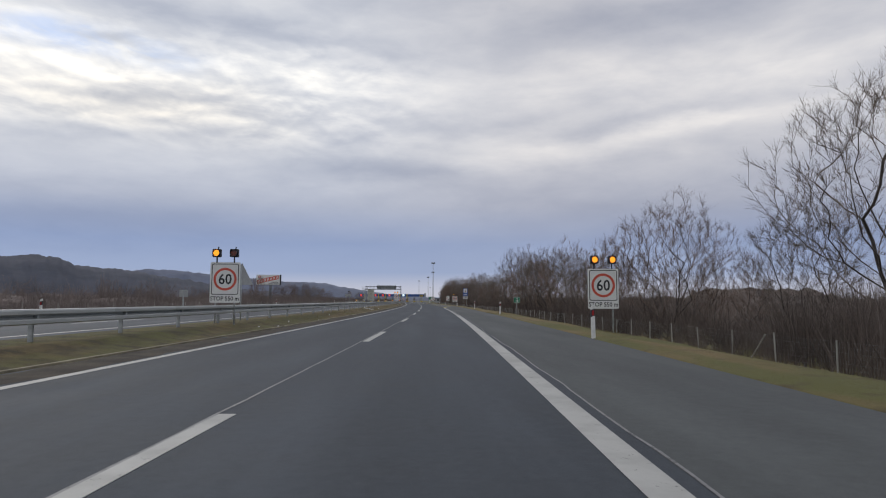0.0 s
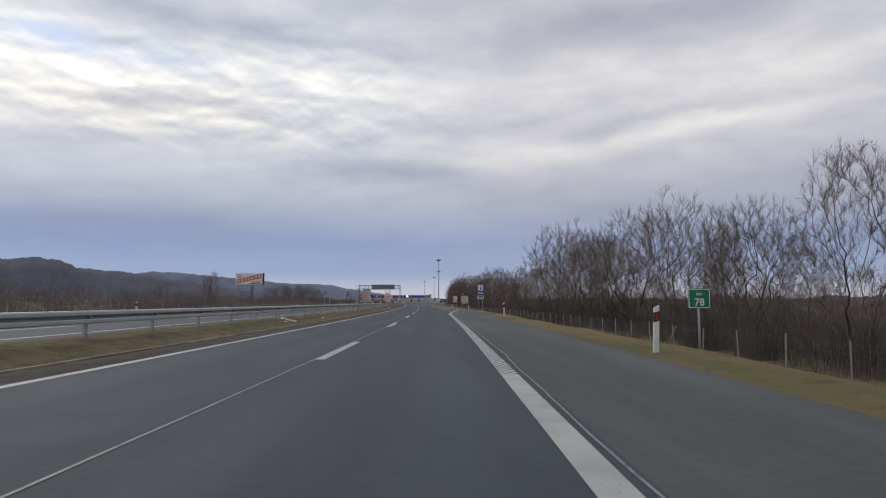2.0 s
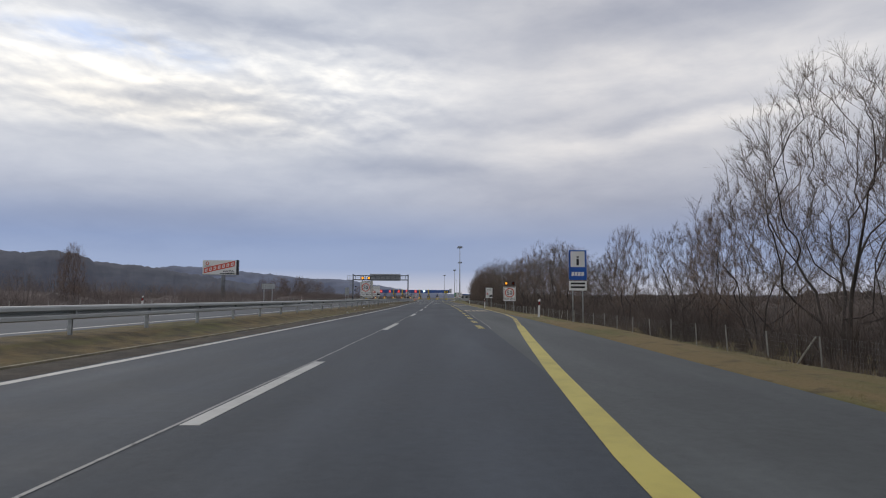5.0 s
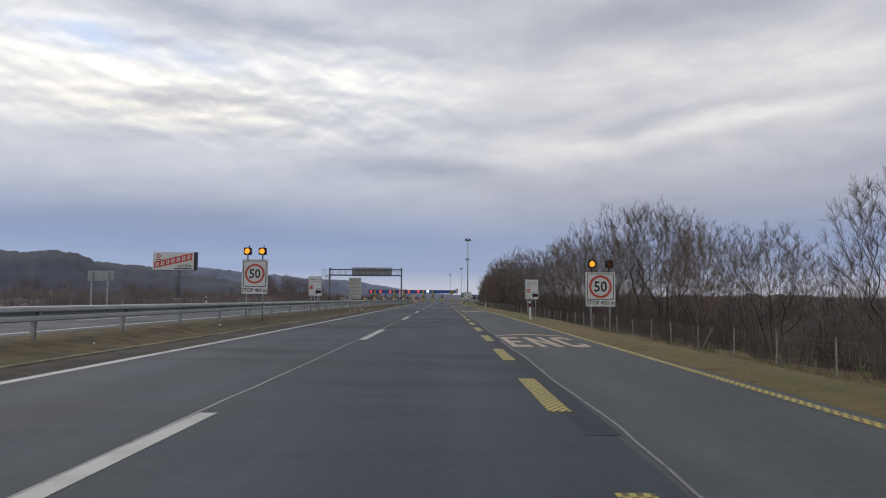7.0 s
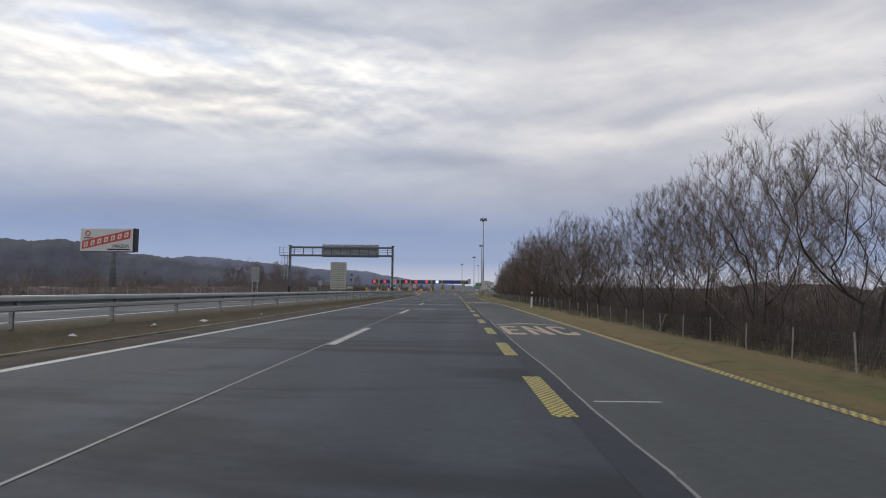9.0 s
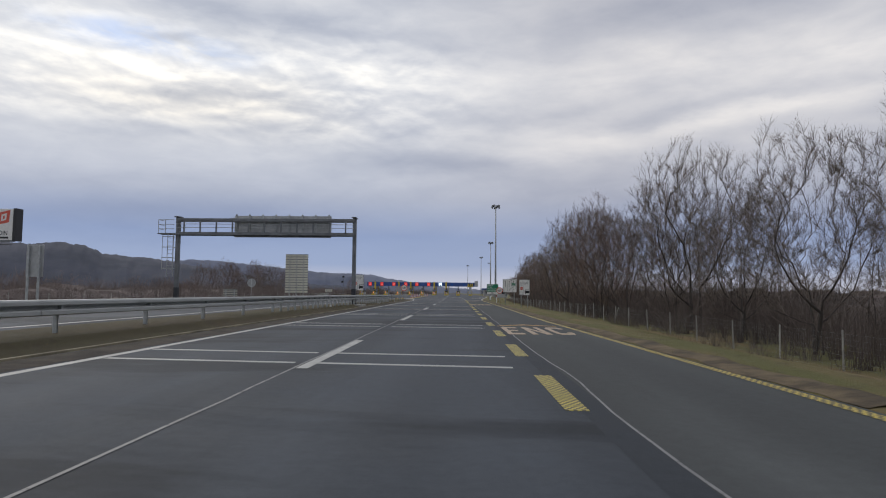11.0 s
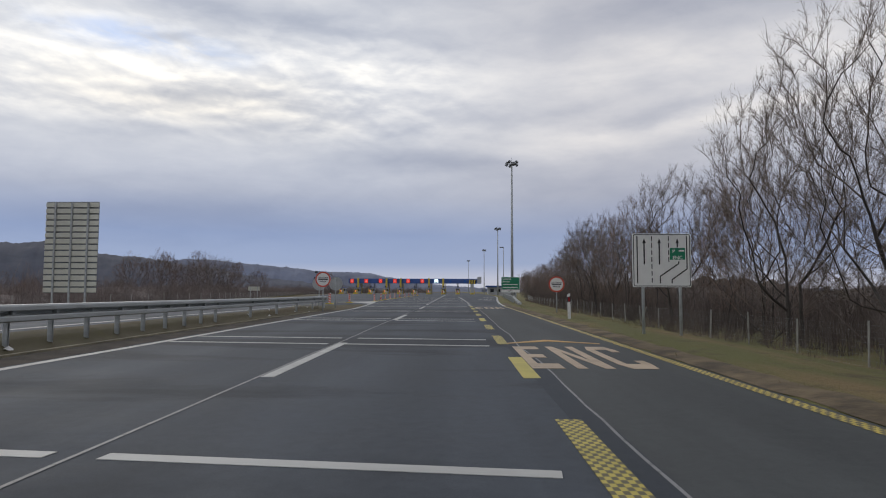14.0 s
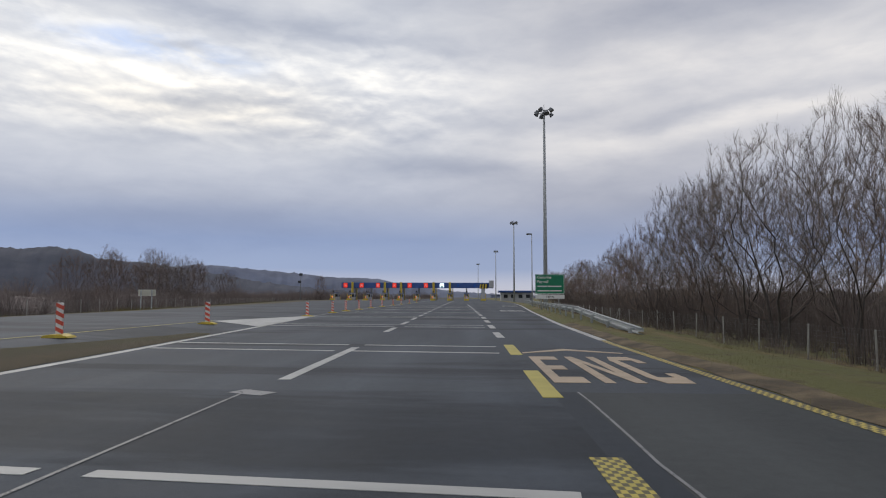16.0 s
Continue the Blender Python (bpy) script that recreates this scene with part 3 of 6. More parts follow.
def build_markings():
    dash = flat_piece(0.19, 6.0)
    for k in range(-3, 18):
        y = 1.0 + 18 * k
        lay("lane_dash", dash, WHITE_LINE, road, lane_x(y), y, heading(y + 3))
    lay("lane_dash", dash, WHITE_LINE, plaza, lane_x(325), 325.0, heading(328))
    short = flat_piece(0.2, 3.1)
    for k in range(16):
        y = 337.9 + 6.1 * k
        lay("lane_dash_short", short, WHITE_LINE, plaza, lane_x(y) - 0.15 - 0.011 * (y - 337), y, 0.6)
    line("left_edge_line", -60, PLAZA, left_line, 0.2, WHITE_LINE, road)
    line("left_edge_line", PLAZA, 356, left_line, 0.22, WHITE_LINE, plaza)
    line("right_edge_line", -60, 52, lambda y: lane_x(y) + 3.74, 0.3, WHITE_LINE, road)
    line("right_edge_profile_line", 52, 104, lambda y: lane_x(y) + 3.74, 0.3, WHITE_PROFILE, road)
    taper = lambda y: along(y, (104, 5.92), (108, 6.1), (114, 6.6), (122, 7.35), (132, 8.35), (141, 9.25), (150, 9.72))
    line("taper_line", 104, 131, taper, 0.3, YELLOW_LINE, shoulder, d=2.0)
    line("taper_line", 131, 150, taper, 0.23, YELLOW_PROFILE, shoulder, d=2.0)
    line("toll_lane_edge_line", 150, PLAZA, right_line, 0.17, YELLOW_PROFILE, shoulder)
    line("toll_lane_edge_line", PLAZA, 334, right_line, 0.17, YELLOW_PROFILE, plaza, d=2.0)
    line("toll_lane_edge_line", 334, 440, right_line, 0.23, WHITE_LINE, plaza)
    yellow, yellow_profile = flat_piece(0.25, 2.85), flat_piece(0.25, 2.85)
    for k in range(-2, 34):
        y = 139.7 + 5.745 * k
        lay("toll_lane_dash", (yellow_profile, yellow)[k > 20 and k % 3 == 2 or k == 33], (YELLOW_FINE, YELLOW_LINE)[k > 20 and k % 3 == 2 or k == 33], road, lane_x(y) + 3.75, y, 0)
    pale = flat_piece(0.24, 2.85)
    for k in range(34, 50):
        y = 139.7 + 5.745 * k
        lay("toll_lane_dash", pale, WHITE_LINE, plaza, lane_x(y) + 3.72 - 0.013 * max(0, y - 350), y, 0.7)
    rng = random.Random(11)
    wob = [rng.uniform(-0.05, 0.05) for _ in range(300)]
    jit = lambda y: float(np.interp(y, [4.0 * k - 60 for k in range(300)], wob))
    line("centre_joint", -60, PLAZA, lambda y: lane_x(y) - 0.13 + 0.4 * jit(y) + 0.02 * noise.noise((y * 0.8, 7.0, 0.0)), 0.04, SEAM, road, d=1.0)
    line("shoulder_joint", -60, 104, lambda y: lane_x(y) + 4.02 + jit(y) + 0.07 * noise.noise((y * 0.22, 3.0, 0.0)) + 0.03 * noise.noise((y * 0.9, 8.0, 0.0)), 0.030, SEAM, road, d=0.7)
    line("shoulder_joint", 128, PLAZA, lambda y: lane_x(y) + 4.12 + jit(y + 37) + 0.06 * noise.noise((y * 0.25, 5.0, 0.0)) + 0.03 * noise.noise((y * 0.9, 2.0, 0.0)), 0.030, SEAM, road, d=0.7)
    line("joint_patch", 150, PLAZA, lambda y: lane_x(y) + 4.22 - 0.28, 0.32, ASPHALT_DARK, road, lambda y: -0.002)
    left_bar, right_bar = flat_piece(0.17, 1.0), flat_piece(0.17, 1.0)
    for k in range(16):
        for off in (0.0, 1.8):
            y = 224.1 + 11.78 * k + off
            own = road if y < PLAZA else plaza
            for a, b in ((left_line(y) + 0.15, lane_x(y) - 0.3), (lane_x(y) + 0.1, lane_x(y) + 3.42)):
                ob = link("rumble_bar", left_bar, WHITE_LINE, own)
                ob.matrix_basis = pose(a, y + 0.1 * (lane_x(y) + 2 - a) - 0.3, 0, 0, 0, -96) @ Matrix.Diagonal((1, b - a, 1, 1))
    smear = flat_piece(0.55, 0.3)
    lay("paint_spill", smear, SEAM, road, 2.8, 323.6, -25)
    lay("cross_mark", flat_piece(0.05, 0.75), WHITE_LINE, shoulder, 8.1, 192.3, 90)
    # opposite carriageway
    line("opposite_edge_line", -60, PLAZA, lambda y: lane_x(y) - 8.75, 0.2, WHITE_LINE, opposite, opp_z)
    line("opposite_far_line", -60, PLAZA, lambda y: lane_x(y) - 16.3, 0.2, WHITE_LINE, opposite, opp_z)
    for k in range(-3, 18):
        y = 8.0 + 18 * k
        lay("opposite_dash", dash, WHITE_LINE, opposite, lane_x(y) - 12.45, y, heading(y + 3), opp_z(y + 3))
    # painted nose where the median ends
    bm = bmesh.new()
    for pts in (((-5.75, 343.5), (-2.95, 341.3), (-4.1, 355.6), (-4.5, 355.2)),):
        lo, hi = [bm.verts.new((x, y, apron_z(x, y) + 0.004)) for x, y in pts], [bm.verts.new((x, y, apron_z(x, y) + 0.014)) for x, y in pts]
        bm.faces.new(hi), bm.faces.new(lo[::-1])
        for k in range(4):
            bm.faces.new((lo[k], lo[(k + 1) % 4], hi[(k + 1) % 4], hi[k]))
    part("painted_nose", bm, WHITE_LINE, plaza)
    line("nose_line", PLAZA, 343.5, lambda y: along(y, (300, -6.3), (343.5, -5.7)), 0.12, YELLOW_LINE, plaza, lambda y: apron_z(-6, y) + 0.006)
    line("beacon_line", 355.6, 540, lambda y: along(y, (355, -4.3), (420, -5.7), (540, -8.0)), 0.15, WHITE_LINE, plaza, lambda y: apron_z(along(y, (355, -4.5), (420, -5.9)), y) + 0.008)
    line("island_line", 420, 540, lambda y: along(y, (420, 1.7), (540, 0.6)), 0.15, WHITE_LINE, plaza)
    # ENC on the toll lane
    for y0 in (160.5, 202.8, 244.0, 290.2, 324.9, 371.0, 402.0):
        own = shoulder if y0 < PLAZA - 3 else plaza
        x0, h = right_line(y0) - 2.55, 4.0
        for name, polys in (("letter_e", [[(0, 0), (0.16, 0), (0.16, 1), (0, 1)], [(0.16, 0), (0.52, 0), (0.52, 0.17), (0.16, 0.17)], [(0.16, 0.42), (0.45, 0.42), (0.45, 0.57), (0.16, 0.57)], [(0.16, 0.84), (0.52, 0.84), (0.52, 1), (0.16, 1)]]),
                            ("letter_n", [[(0.72, 0), (0.88, 0), (0.88, 1), (0.72, 1)], [(1.16, 0), (1.32, 0), (1.32, 1), (1.16, 1)], [(0.88, 1), (0.88, 0.7), (1.16, 0), (1.16, 0.3)]]),
                            ("letter_c", [[(1.50, 0.17), (1.66, 0.17), (1.66, 0.83), (1.50, 0.83)], [(1.50, 0.17), (1.60, 0), (2.0, 0), (2.08, 0.17)], [(1.50, 0.83), (2.08, 0.83), (2.0, 1), (1.60, 1)], [(1.92, 0.17), (2.08, 0.17), (2.08, 0.3), (1.92, 0.3)], [(1.92, 0.7), (2.08, 0.7), (2.08, 0.83), (1.92, 0.83)]]),
                            ("chevron", [[(-0.05, 1.19), (1.0, 1.38), (1.0, 1.50), (-0.05, 1.24)], [(1.0, 1.38), (2.12, 1.19), (2.12, 1.24), (1.0, 1.50)]])):
            bm = bmesh.new()
            for poly in polys:
                lo, hi = [bm.verts.new((x0 + x, y0 + h * q, 0.003)) for x, q in poly], [bm.verts.new((x0 + x, y0 + h * q, 0.008)) for x, q in poly]
                bm.faces.new(hi), bm.faces.new(lo[::-1])
                for k in range(4):
                    bm.faces.new((lo[k], lo[(k + 1) % 4], hi[(k + 1) % 4], hi[k]))
            bmesh.ops.recalc_face_normals(bm, faces=bm.faces[:])
            part(name, bm, ORANGE_LINE if name == "chevron" and y0 in (244.0, 290.2) else TAN_LINE if y0 < 360 else WHITE_LINE, own)


build_markings()


# ---- guardrails ----
def beam_mesh(length):
    prof = [(-0.03, 0.150), (0.01, 0.163), (0.07, 0.152), (0.092, 0.118), (0.092, 0.060), (0.086, 0.048), (-0.085, 0.034), (-0.095, 0.0), (-0.085, -0.036), (0.086, -0.044), (0.098, -0.068), (0.100, -0.135), (0.06, -0.160), (-0.01, -0.164)]
    bm = bmesh.new()
    outer, inner = [], []
    for y in (0.0, length):
        outer.append([bm.verts.new((x, y, 1.08 * z)) for x, z in prof])
        inner.append([bm.verts.new((x - 0.006, y, 1.06 * z)) for x, z in prof])
    for rows, flip in ((outer, False), (inner, True)):
        for k in range(len(prof) - 1):
            q = (rows[0][k], rows[0][k + 1], rows[1][k + 1], rows[1][k])
            bm.faces.new(q[::-1] if flip else q)
    for k in (0, -1):
        bm.faces.new((outer[0][k], outer[1][k], inner[1][k], inner[0][k]))
    bmesh.ops.recalc_face_normals(bm, faces=bm.faces[:])
    me = bpy.data.meshes.new("beam")
    bm.to_mesh(me)
    bm.free()
    return me


def build_guardrail(label, path, y0, y1, height, near=True, dense=(9e9, 9e9)):
    rail = thing("guardrail", (0, 0, 0), label, "guardrail")
    beam = beam_mesh(4.06)
    bm = bmesh.new()
    for a, b in ((-0.05, 0.05),):
        box(bm, a, b, -0.028, -0.022, -0.95, 0.02)
        box(bm, a, b, 0.022, 0.028, -0.95, 0.02)
        box(bm, -0.003, 0.003, -0.022, 0.022, -0.95, 0.02)
    post = bpy.data.meshes.new("post")
    bm.to_mesh(post)
    bm.free()
    bm = box(bmesh.new(), -0.14, 0.0, -0.05, 0.05, -0.09, 0.09, 0.01)
    spacer = bpy.data.meshes.new("spacer")
    bm.to_mesh(spacer)
    bm.free()
    side = 1 if near else -1
    y = y0
    while y < y1 - 0.5:
        turn = heading(y + 2, path)
        b = link("beam", beam, ZINC, rail)
        b.matrix_basis = pose(path(y), y, height(y), math.degrees(math.atan2(height(y + 4) - height(y), 4)), 0, turn) @ Matrix.Diagonal((side, 1, 1, 1))
        for yy in ((y + 0.9, y + 2.23, y + 3.57) if dense[0] < y < dense[1] else (y + 0.9,)):
            p = link("post", post, POST_ZINC, rail)
            p.matrix_basis = pose(path(yy) - side * 0.16, yy, height(yy) + 0.05)
            s = link("spacer", spacer, POST_ZINC, rail)
            s.matrix_basis = pose(path(yy) - (0.0 if near else -0.14), yy, height(yy))
        y += 4.0
    return rail


build_guardrail("galvanised steel guardrail on posts along the grass median", rail_x, -34, 322, lambda y: along(y, (265, 0.825), (322, 0.70)), True, (250, 300))


def terminal():
    """Flat end piece of the median rail."""
    bm = slab(bmesh.new(), rounded(-0.02, 0.10, -0.17, 0.17, 0.03), 0.0, 0.5)
    end = thing("rail_end", (rail_x(322), 322.0, 0.70), "flat steel end piece of the median guardrail", "guardrail end")
    part("end_plate", bm, ZINC, end)
    bm = bmesh.new()
    box(bm, -0.14, -0.06, 0.1, 0.16, -0.66, 0.1)
    part("post", bm, POST_ZINC, end)


terminal()
side_path = lambda y: along(y, (332, 10.9), (345, 11.4), (356, 12.0), (373, 12.9), (412, 15.2), (440, 16.5))
build_guardrail("low galvanised guardrail rising out of the verge", side_path, 336, 436, lambda y: along(y, (332, 0.0), (352, 0.56)), True)


# ---- signs ----
def legs(parent, xs, top, r=0.04, foot=-0.4):
    for x in xs:
        part("post", rod(bmesh.new(), (x, 0.05, foot), (x, 0.05, top), r, sides=10), POST_ZINC, parent, "", True)


def plate(parent, w, z0, z1, face=SIGN_WHITE, r=0.06, edge=SIGN_BLACK, inset=0.05, border=0.03):
    """A sign plate that faces -y, its folded aluminium back, and its border line."""
    p = part("plate", slab(bmesh.new(), rounded(-w / 2, w / 2, z0, z1, r), -0.012, 0.0), face, parent)
    part("back", band(bmesh.new(), rounded(-w / 2, w / 2, z0, z1, r), rounded(-w / 2 + 0.02, w / 2 - 0.02, z0 + 0.02, z1 - 0.02, r * 0.7), 0.001, 0.03), ALU_BACK, parent)
    if border:
        o = rounded(-w / 2 + inset, w / 2 - inset, z0 + inset, z1 - inset, r)
        i = rounded(-w / 2 + inset + border, w / 2 - inset - border, z0 + inset + border, z1 - inset - border, r * 0.7)
        part("border", band(bmesh.new(), o, i, -0.017, -0.0125), edge, parent)
    return p


def flasher(parent, x, z, lit):
    """An amber lamp on its square housing with a visor and a small aerial."""
    body = part("lamp", slab(bmesh.new(), rounded(x - 0.17, x + 0.17, z - 0.17, z + 0.17, 0.05), -0.10, 0.06), LAMP_BODY, parent, "black signal lamp with an amber lens")
    part("lens", slab(bmesh.new(), disc(x, z, 0.125, 24), -0.125, -0.102), AMBER_LIT if lit else AMBER_OFF, body, "glowing amber lens" if lit else "unlit amber lens")
    part("visor", band(bmesh.new(), disc(x, z, 0.15, 24), disc(x, z, 0.135, 24), -0.2, -0.101), LAMP_BODY, body)
    part("stem", rod(bmesh.new(), (x, 0, z - 0.4), (x, 0, z - 0.17), 0.03), LAMP_BODY, body)
    part("aerial", rod(bmesh.new(), (x + 0.04, 0, z + 0.17), (x + 0.06, 0, z + 0.27), 0.025), LAMP_BODY, body)


def speed_sign(x, y, z0, z1, w, number, metres, lit, label, group):
    t = thing("speed_limit_sign", (x, y, 0), label, "traffic sign", group)
    foot = ground_z(x, y) - 0.3
    h = z1 - z0
    split = z0 + 0.2 * h
    legs(t, (-w * 0.32, w * 0.32), z1 - 0.1, 0.035, foot)
    plate(t, w, z0, z1, SIGN_WHITE, 0.05, SIGN_BLACK, 0.02, 0.0)
    part("border", band(bmesh.new(), rounded(-w / 2 + 0.06, w / 2 - 0.06, split, z1 - 0.06, 0.07), rounded(-w / 2 + 0.09, w / 2 - 0.09, split + 0.03, z1 - 0.09, 0.05), -0.017, -0.0125), SIGN_BLACK, t)
    cz = 0.5 * (split + z1 - 0.06)
    r = 0.385 * w
    part("ring", band(bmesh.new(), disc(0, cz, r, 40), disc(0, cz, r * 0.80, 40), -0.0175, -0.0125), SIGN_RED, t, "red ring of the speed limit")
    lettering(number, 0.62 * w * 0.8, 0, cz - 0.165 * w, -0.0165, t, SIGN_BLACK, 0.92)
    lettering(f"STOP {metres} m", 0.2 * w, 0, z0 + 0.055 * h, -0.0165, t, SIGN_BLACK, 0.92)
    for k, on in zip((-1, 1), lit):
        flasher(t, k * w * 0.29, z1 + 0.38, on)
    return t


speed_sign(8.27, 26.55, 0.90, 2.60, 1.32, "60", 550, (True, True), "white 60 speed limit sign with two lit amber lamps", "speed limit signs")
speed_sign(-7.58, 26.6, 1.10, 2.77, 1.22, "60", 550, (True, False), "white 60 speed limit sign with one amber lamp lit", "speed limit signs")
speed_sign(12.69, 173.4, 0.90, 2.47, 1.36, "50", 400, (True, False), "white 50 speed limit sign with one amber lamp lit", "speed limit signs")
speed_sign(-3.38, 173.8, 1.40, 3.01, 1.20, "50", 400, (True, True), "white 50 speed limit sign with two lit amber lamps", "speed limit signs")


def ticket_sign(x, y, z0, z1, w, label):
    t = thing("ticket_sign", (x, y, 0), label, "toll sign", "self ticketing signs")
    legs(t, (-w * 0.3, w * 0.3), z1 - 0.1, 0.035, ground_z(x, y) - 0.3)
    plate(t, w, z0, z1, SIGN_WHITE, 0.03, SIGN_BLACK, 0.012, 0.012)
    h = z1 - z0
    lettering("UZMITE KARTICU", 0.098 * w, 0, z0 + 0.82 * h, -0.0165, t, SIGN_BLACK, 1.0)
    lettering("SELF TICKETING", 0.098 * w, 0, z0 + 0.71 * h, -0.0165, t, SIGN_BLACK, 1.02)
    part("panel_line", band(bmesh.new(), rounded(-w * 0.46, -w * 0.08, z0 + 0.04 * h, z0 + 0.62 * h, 0.01), rounded(-w * 0.45, -w * 0.09, z0 + 0.05 * h, z0 + 0.61 * h, 0.01), -0.016, -0.0125), SIGN_BLACK, t)
    part("stop_disc", slab(bmesh.new(), disc(-w * 0.27, z0 + 0.43 * h, w * 0.155, 8), -0.0165, -0.0125), SIGN_RED, t, "red stop octagon")
    lettering("STOP", 0.10 * w, -w * 0.27, z0 + 0.405 * h, -0.0195, t, SIGN_WHITE)
    lettering("KARTICA", 0.062 * w, -w * 0.27, z0 + 0.19 * h, -0.0165, t, SIGN_BLACK)
    lettering("TICKET", 0.062 * w, -w * 0.27, z0 + 0.12 * h, -0.0165, t, SIGN_BLACK)
    bm = bmesh.new()
    slab(bm, [(w * 0.04, z0 + 0.13 * h), (w * 0.04, z0 + 0.27 * h), (w * 0.14, z0 + 0.30 * h), (w * 0.46, z0 + 0.28 * h), (w * 0.46, z0 + 0.13 * h)], -0.0165, -0.0125)
    slab(bm, [(w * 0.09, z0 + 0.30 * h), (w * 0.11, z0 + 0.39 * h), (w * 0.46, z0 + 0.39 * h), (w * 0.46, z0 + 0.37 * h), (w * 0.135, z0 + 0.37 * h), (w * 0.125, z0 + 0.30 * h)], -0.0165, -0.0125)
    slab(bm, disc(w * 0.10, z0 + 0.11 * h, w * 0.045, 12), -0.0165, -0.0125)
    slab(bm, [(0, z0 + 0.29 * h), (0, z0 + 0.305 * h), (w * 0.1, z0 + 0.305 * h), (w * 0.1, z0 + 0.29 * h)], -0.0165, -0.0125)
    part("car_symbol", bm, SIGN_BLACK, t, "black drawing of a car at a ticket machine")
    return t


ticket_sign(11.68, 188.8, 1.20, 2.60, 0.94, "white self ticketing sign on two posts on the verge")
ticket_sign(-3.6, 188.9, 1.36, 2.74, 0.94, "white self ticketing sign on two posts in the median")
ticket_sign(11.30, 281.0, 1.09, 2.46, 0.92, "white self ticketing sign before bare trees")
ticket_sign(-3.75, 283.0, 1.40, 2.83, 0.94, "white self ticketing sign behind the median guardrail")


def lane_sign(x, y, z0, z1, w):
    t = thing("lane_direction_sign", (x, y, 0), "white sign with lane arrows and a green toll panel", "traffic sign")
    legs(t, (-w * 0.32, w * 0.32), z1 - 0.1, 0.045, ground_z(x, y) - 0.3)
    plate(t, w, z0, z1, SIGN_WHITE, 0.05, SIGN_BLACK, 0.02, 0.02)
    h = z1 - z0
    P = lambda px, pz: (-w / 2 + px * w, z0 + pz * h)

    def stroke(bm, a, b, wd=0.016):
        (x0, q0), (x1, q1) = P(*a), P(*b)
        dx, dz = x1 - x0, q1 - q0
        n = math.hypot(dx, dz)
        ox, oz = -dz / n * wd * w / 2, dx / n * wd * w / 2
        slab(bm, [(x0 + ox, q0 + oz), (x1 + ox, q1 + oz), (x1 - ox, q1 - oz), (x0 - ox, q0 - oz)], -0.0165, -0.0125)

    def arrow(a, b):
        bm = bmesh.new()
        stroke(bm, a, b, 0.024)
        (cx, cz) = P(*b)
        slab(bm, [(cx - 0.03 * w, cz), (cx, cz + 0.09 * h), (cx + 0.03 * w, cz)], -0.0165, -0.0125)
        bmesh.ops.recalc_face_normals(bm, faces=bm.faces[:])
        part("arrow", bm, SIGN_BLACK, t)

    for px in (0.2, 0.46, 0.77):
        arrow((px, 0.42 if px < 0.7 else 0.74), (px, 0.82))
    for px, z_lo in ((0.33, 0.08), (0.62, 0.42)):
        bm = bmesh.new()
        q = 0.95
        while q > z_lo + 0.05:
            stroke(bm, (px, q - 0.09), (px, q))
            q -= 0.13
        part("dashed_line", bm, SIGN_BLACK, t)
    bm = bmesh.new()
    for a, b in (((0.08, 0.07), (0.08, 0.95)), ((0.47, 0.07), (0.47, 0.2)), ((0.47, 0.2), (0.79, 0.44)), ((0.79, 0.44), (0.79, 0.48)), ((0.67, 0.07), (0.67, 0.14)), ((0.67, 0.14), (0.93, 0.34)), ((0.93, 0.34), (0.93, 0.95))):
        stroke(bm, a, b, 0.02)
    bmesh.ops.recalc_face_normals(bm, faces=bm.faces[:])
    part("lane_lines", bm, SIGN_BLACK, t)
    (a, c), (b, d) = P(0.64, 0.51), P(0.9, 0.73)
    g = part("toll_panel", slab(bmesh.new(), rounded(a, b, c, d, 0.02), -0.019, -0.0125), SIGN_GREEN, t, "green ENC panel")
    lettering("ENC", 0.085 * w, 0.5 * (a + b), c + 0.012, -0.0215, g, SIGN_WHITE)
    bm = bmesh.new()
    box(bm, 0.5 * (a + b) + 0.04, b - 0.03, -0.0215, -0.0195, d - 0.1, d - 0.06)
    part("symbol", bm, SIGN_WHITE, g)
    for r in (0.05, 0.09):
        bm = bmesh.new()
        pts = [(a + 0.05 + r * math.cos(k), d - 0.04 - r * math.sin(k)) for k in np.linspace(0.1, 1.4, 7)]
        pin = [(a + 0.05 + (r - 0.018) * math.cos(k), d - 0.04 - (r - 0.018) * math.sin(k)) for k in np.linspace(0.1, 1.4, 7)]
        slab(bm, pts + pin[::-1], -0.0215, -0.0195)
        part("wave_symbol", bm, SIGN_WHITE, g)


lane_sign(11.34, 297.85, 1.36, 2.86, 1.62)


def toll_round(x, y, z, r=0.47):
    t = thing("toll_ahead_sign", (x, y, 0), "round white toll sign with a red ring and a black bar", "traffic sign", "toll ahead signs")
    legs(t, (0,), z + r * 0.8, 0.035, ground_z(x, y) - 0.3)
    part("plate", slab(bmesh.new(), disc(0, z, r, 40), -0.012, 0.0), SIGN_WHITE, t)
    part("ring", band(bmesh.new(), disc(0, z, r, 40), disc(0, z, r * 0.82, 40), -0.017, -0.0125), SIGN_RED, t)
    part("bar", slab(bmesh.new(), rounded(-r * 0.62, r * 0.62, z - 0.03, z + 0.035, 0.03), -0.017, -0.0125), SIGN_BLACK, t)
    lettering("CESTARINA", 0.27 * r, 0, z + 0.12 * r, -0.0165, t, SIGN_BLACK, 0.9)
    lettering("PEAGE", 0.30 * r, 0, z - 0.38 * r, -0.0165, t, SIGN_BLACK, 0.95)


toll_round(11.4, 317.5, 1.66)
toll_round(-2.62, 318.3, 1.93)


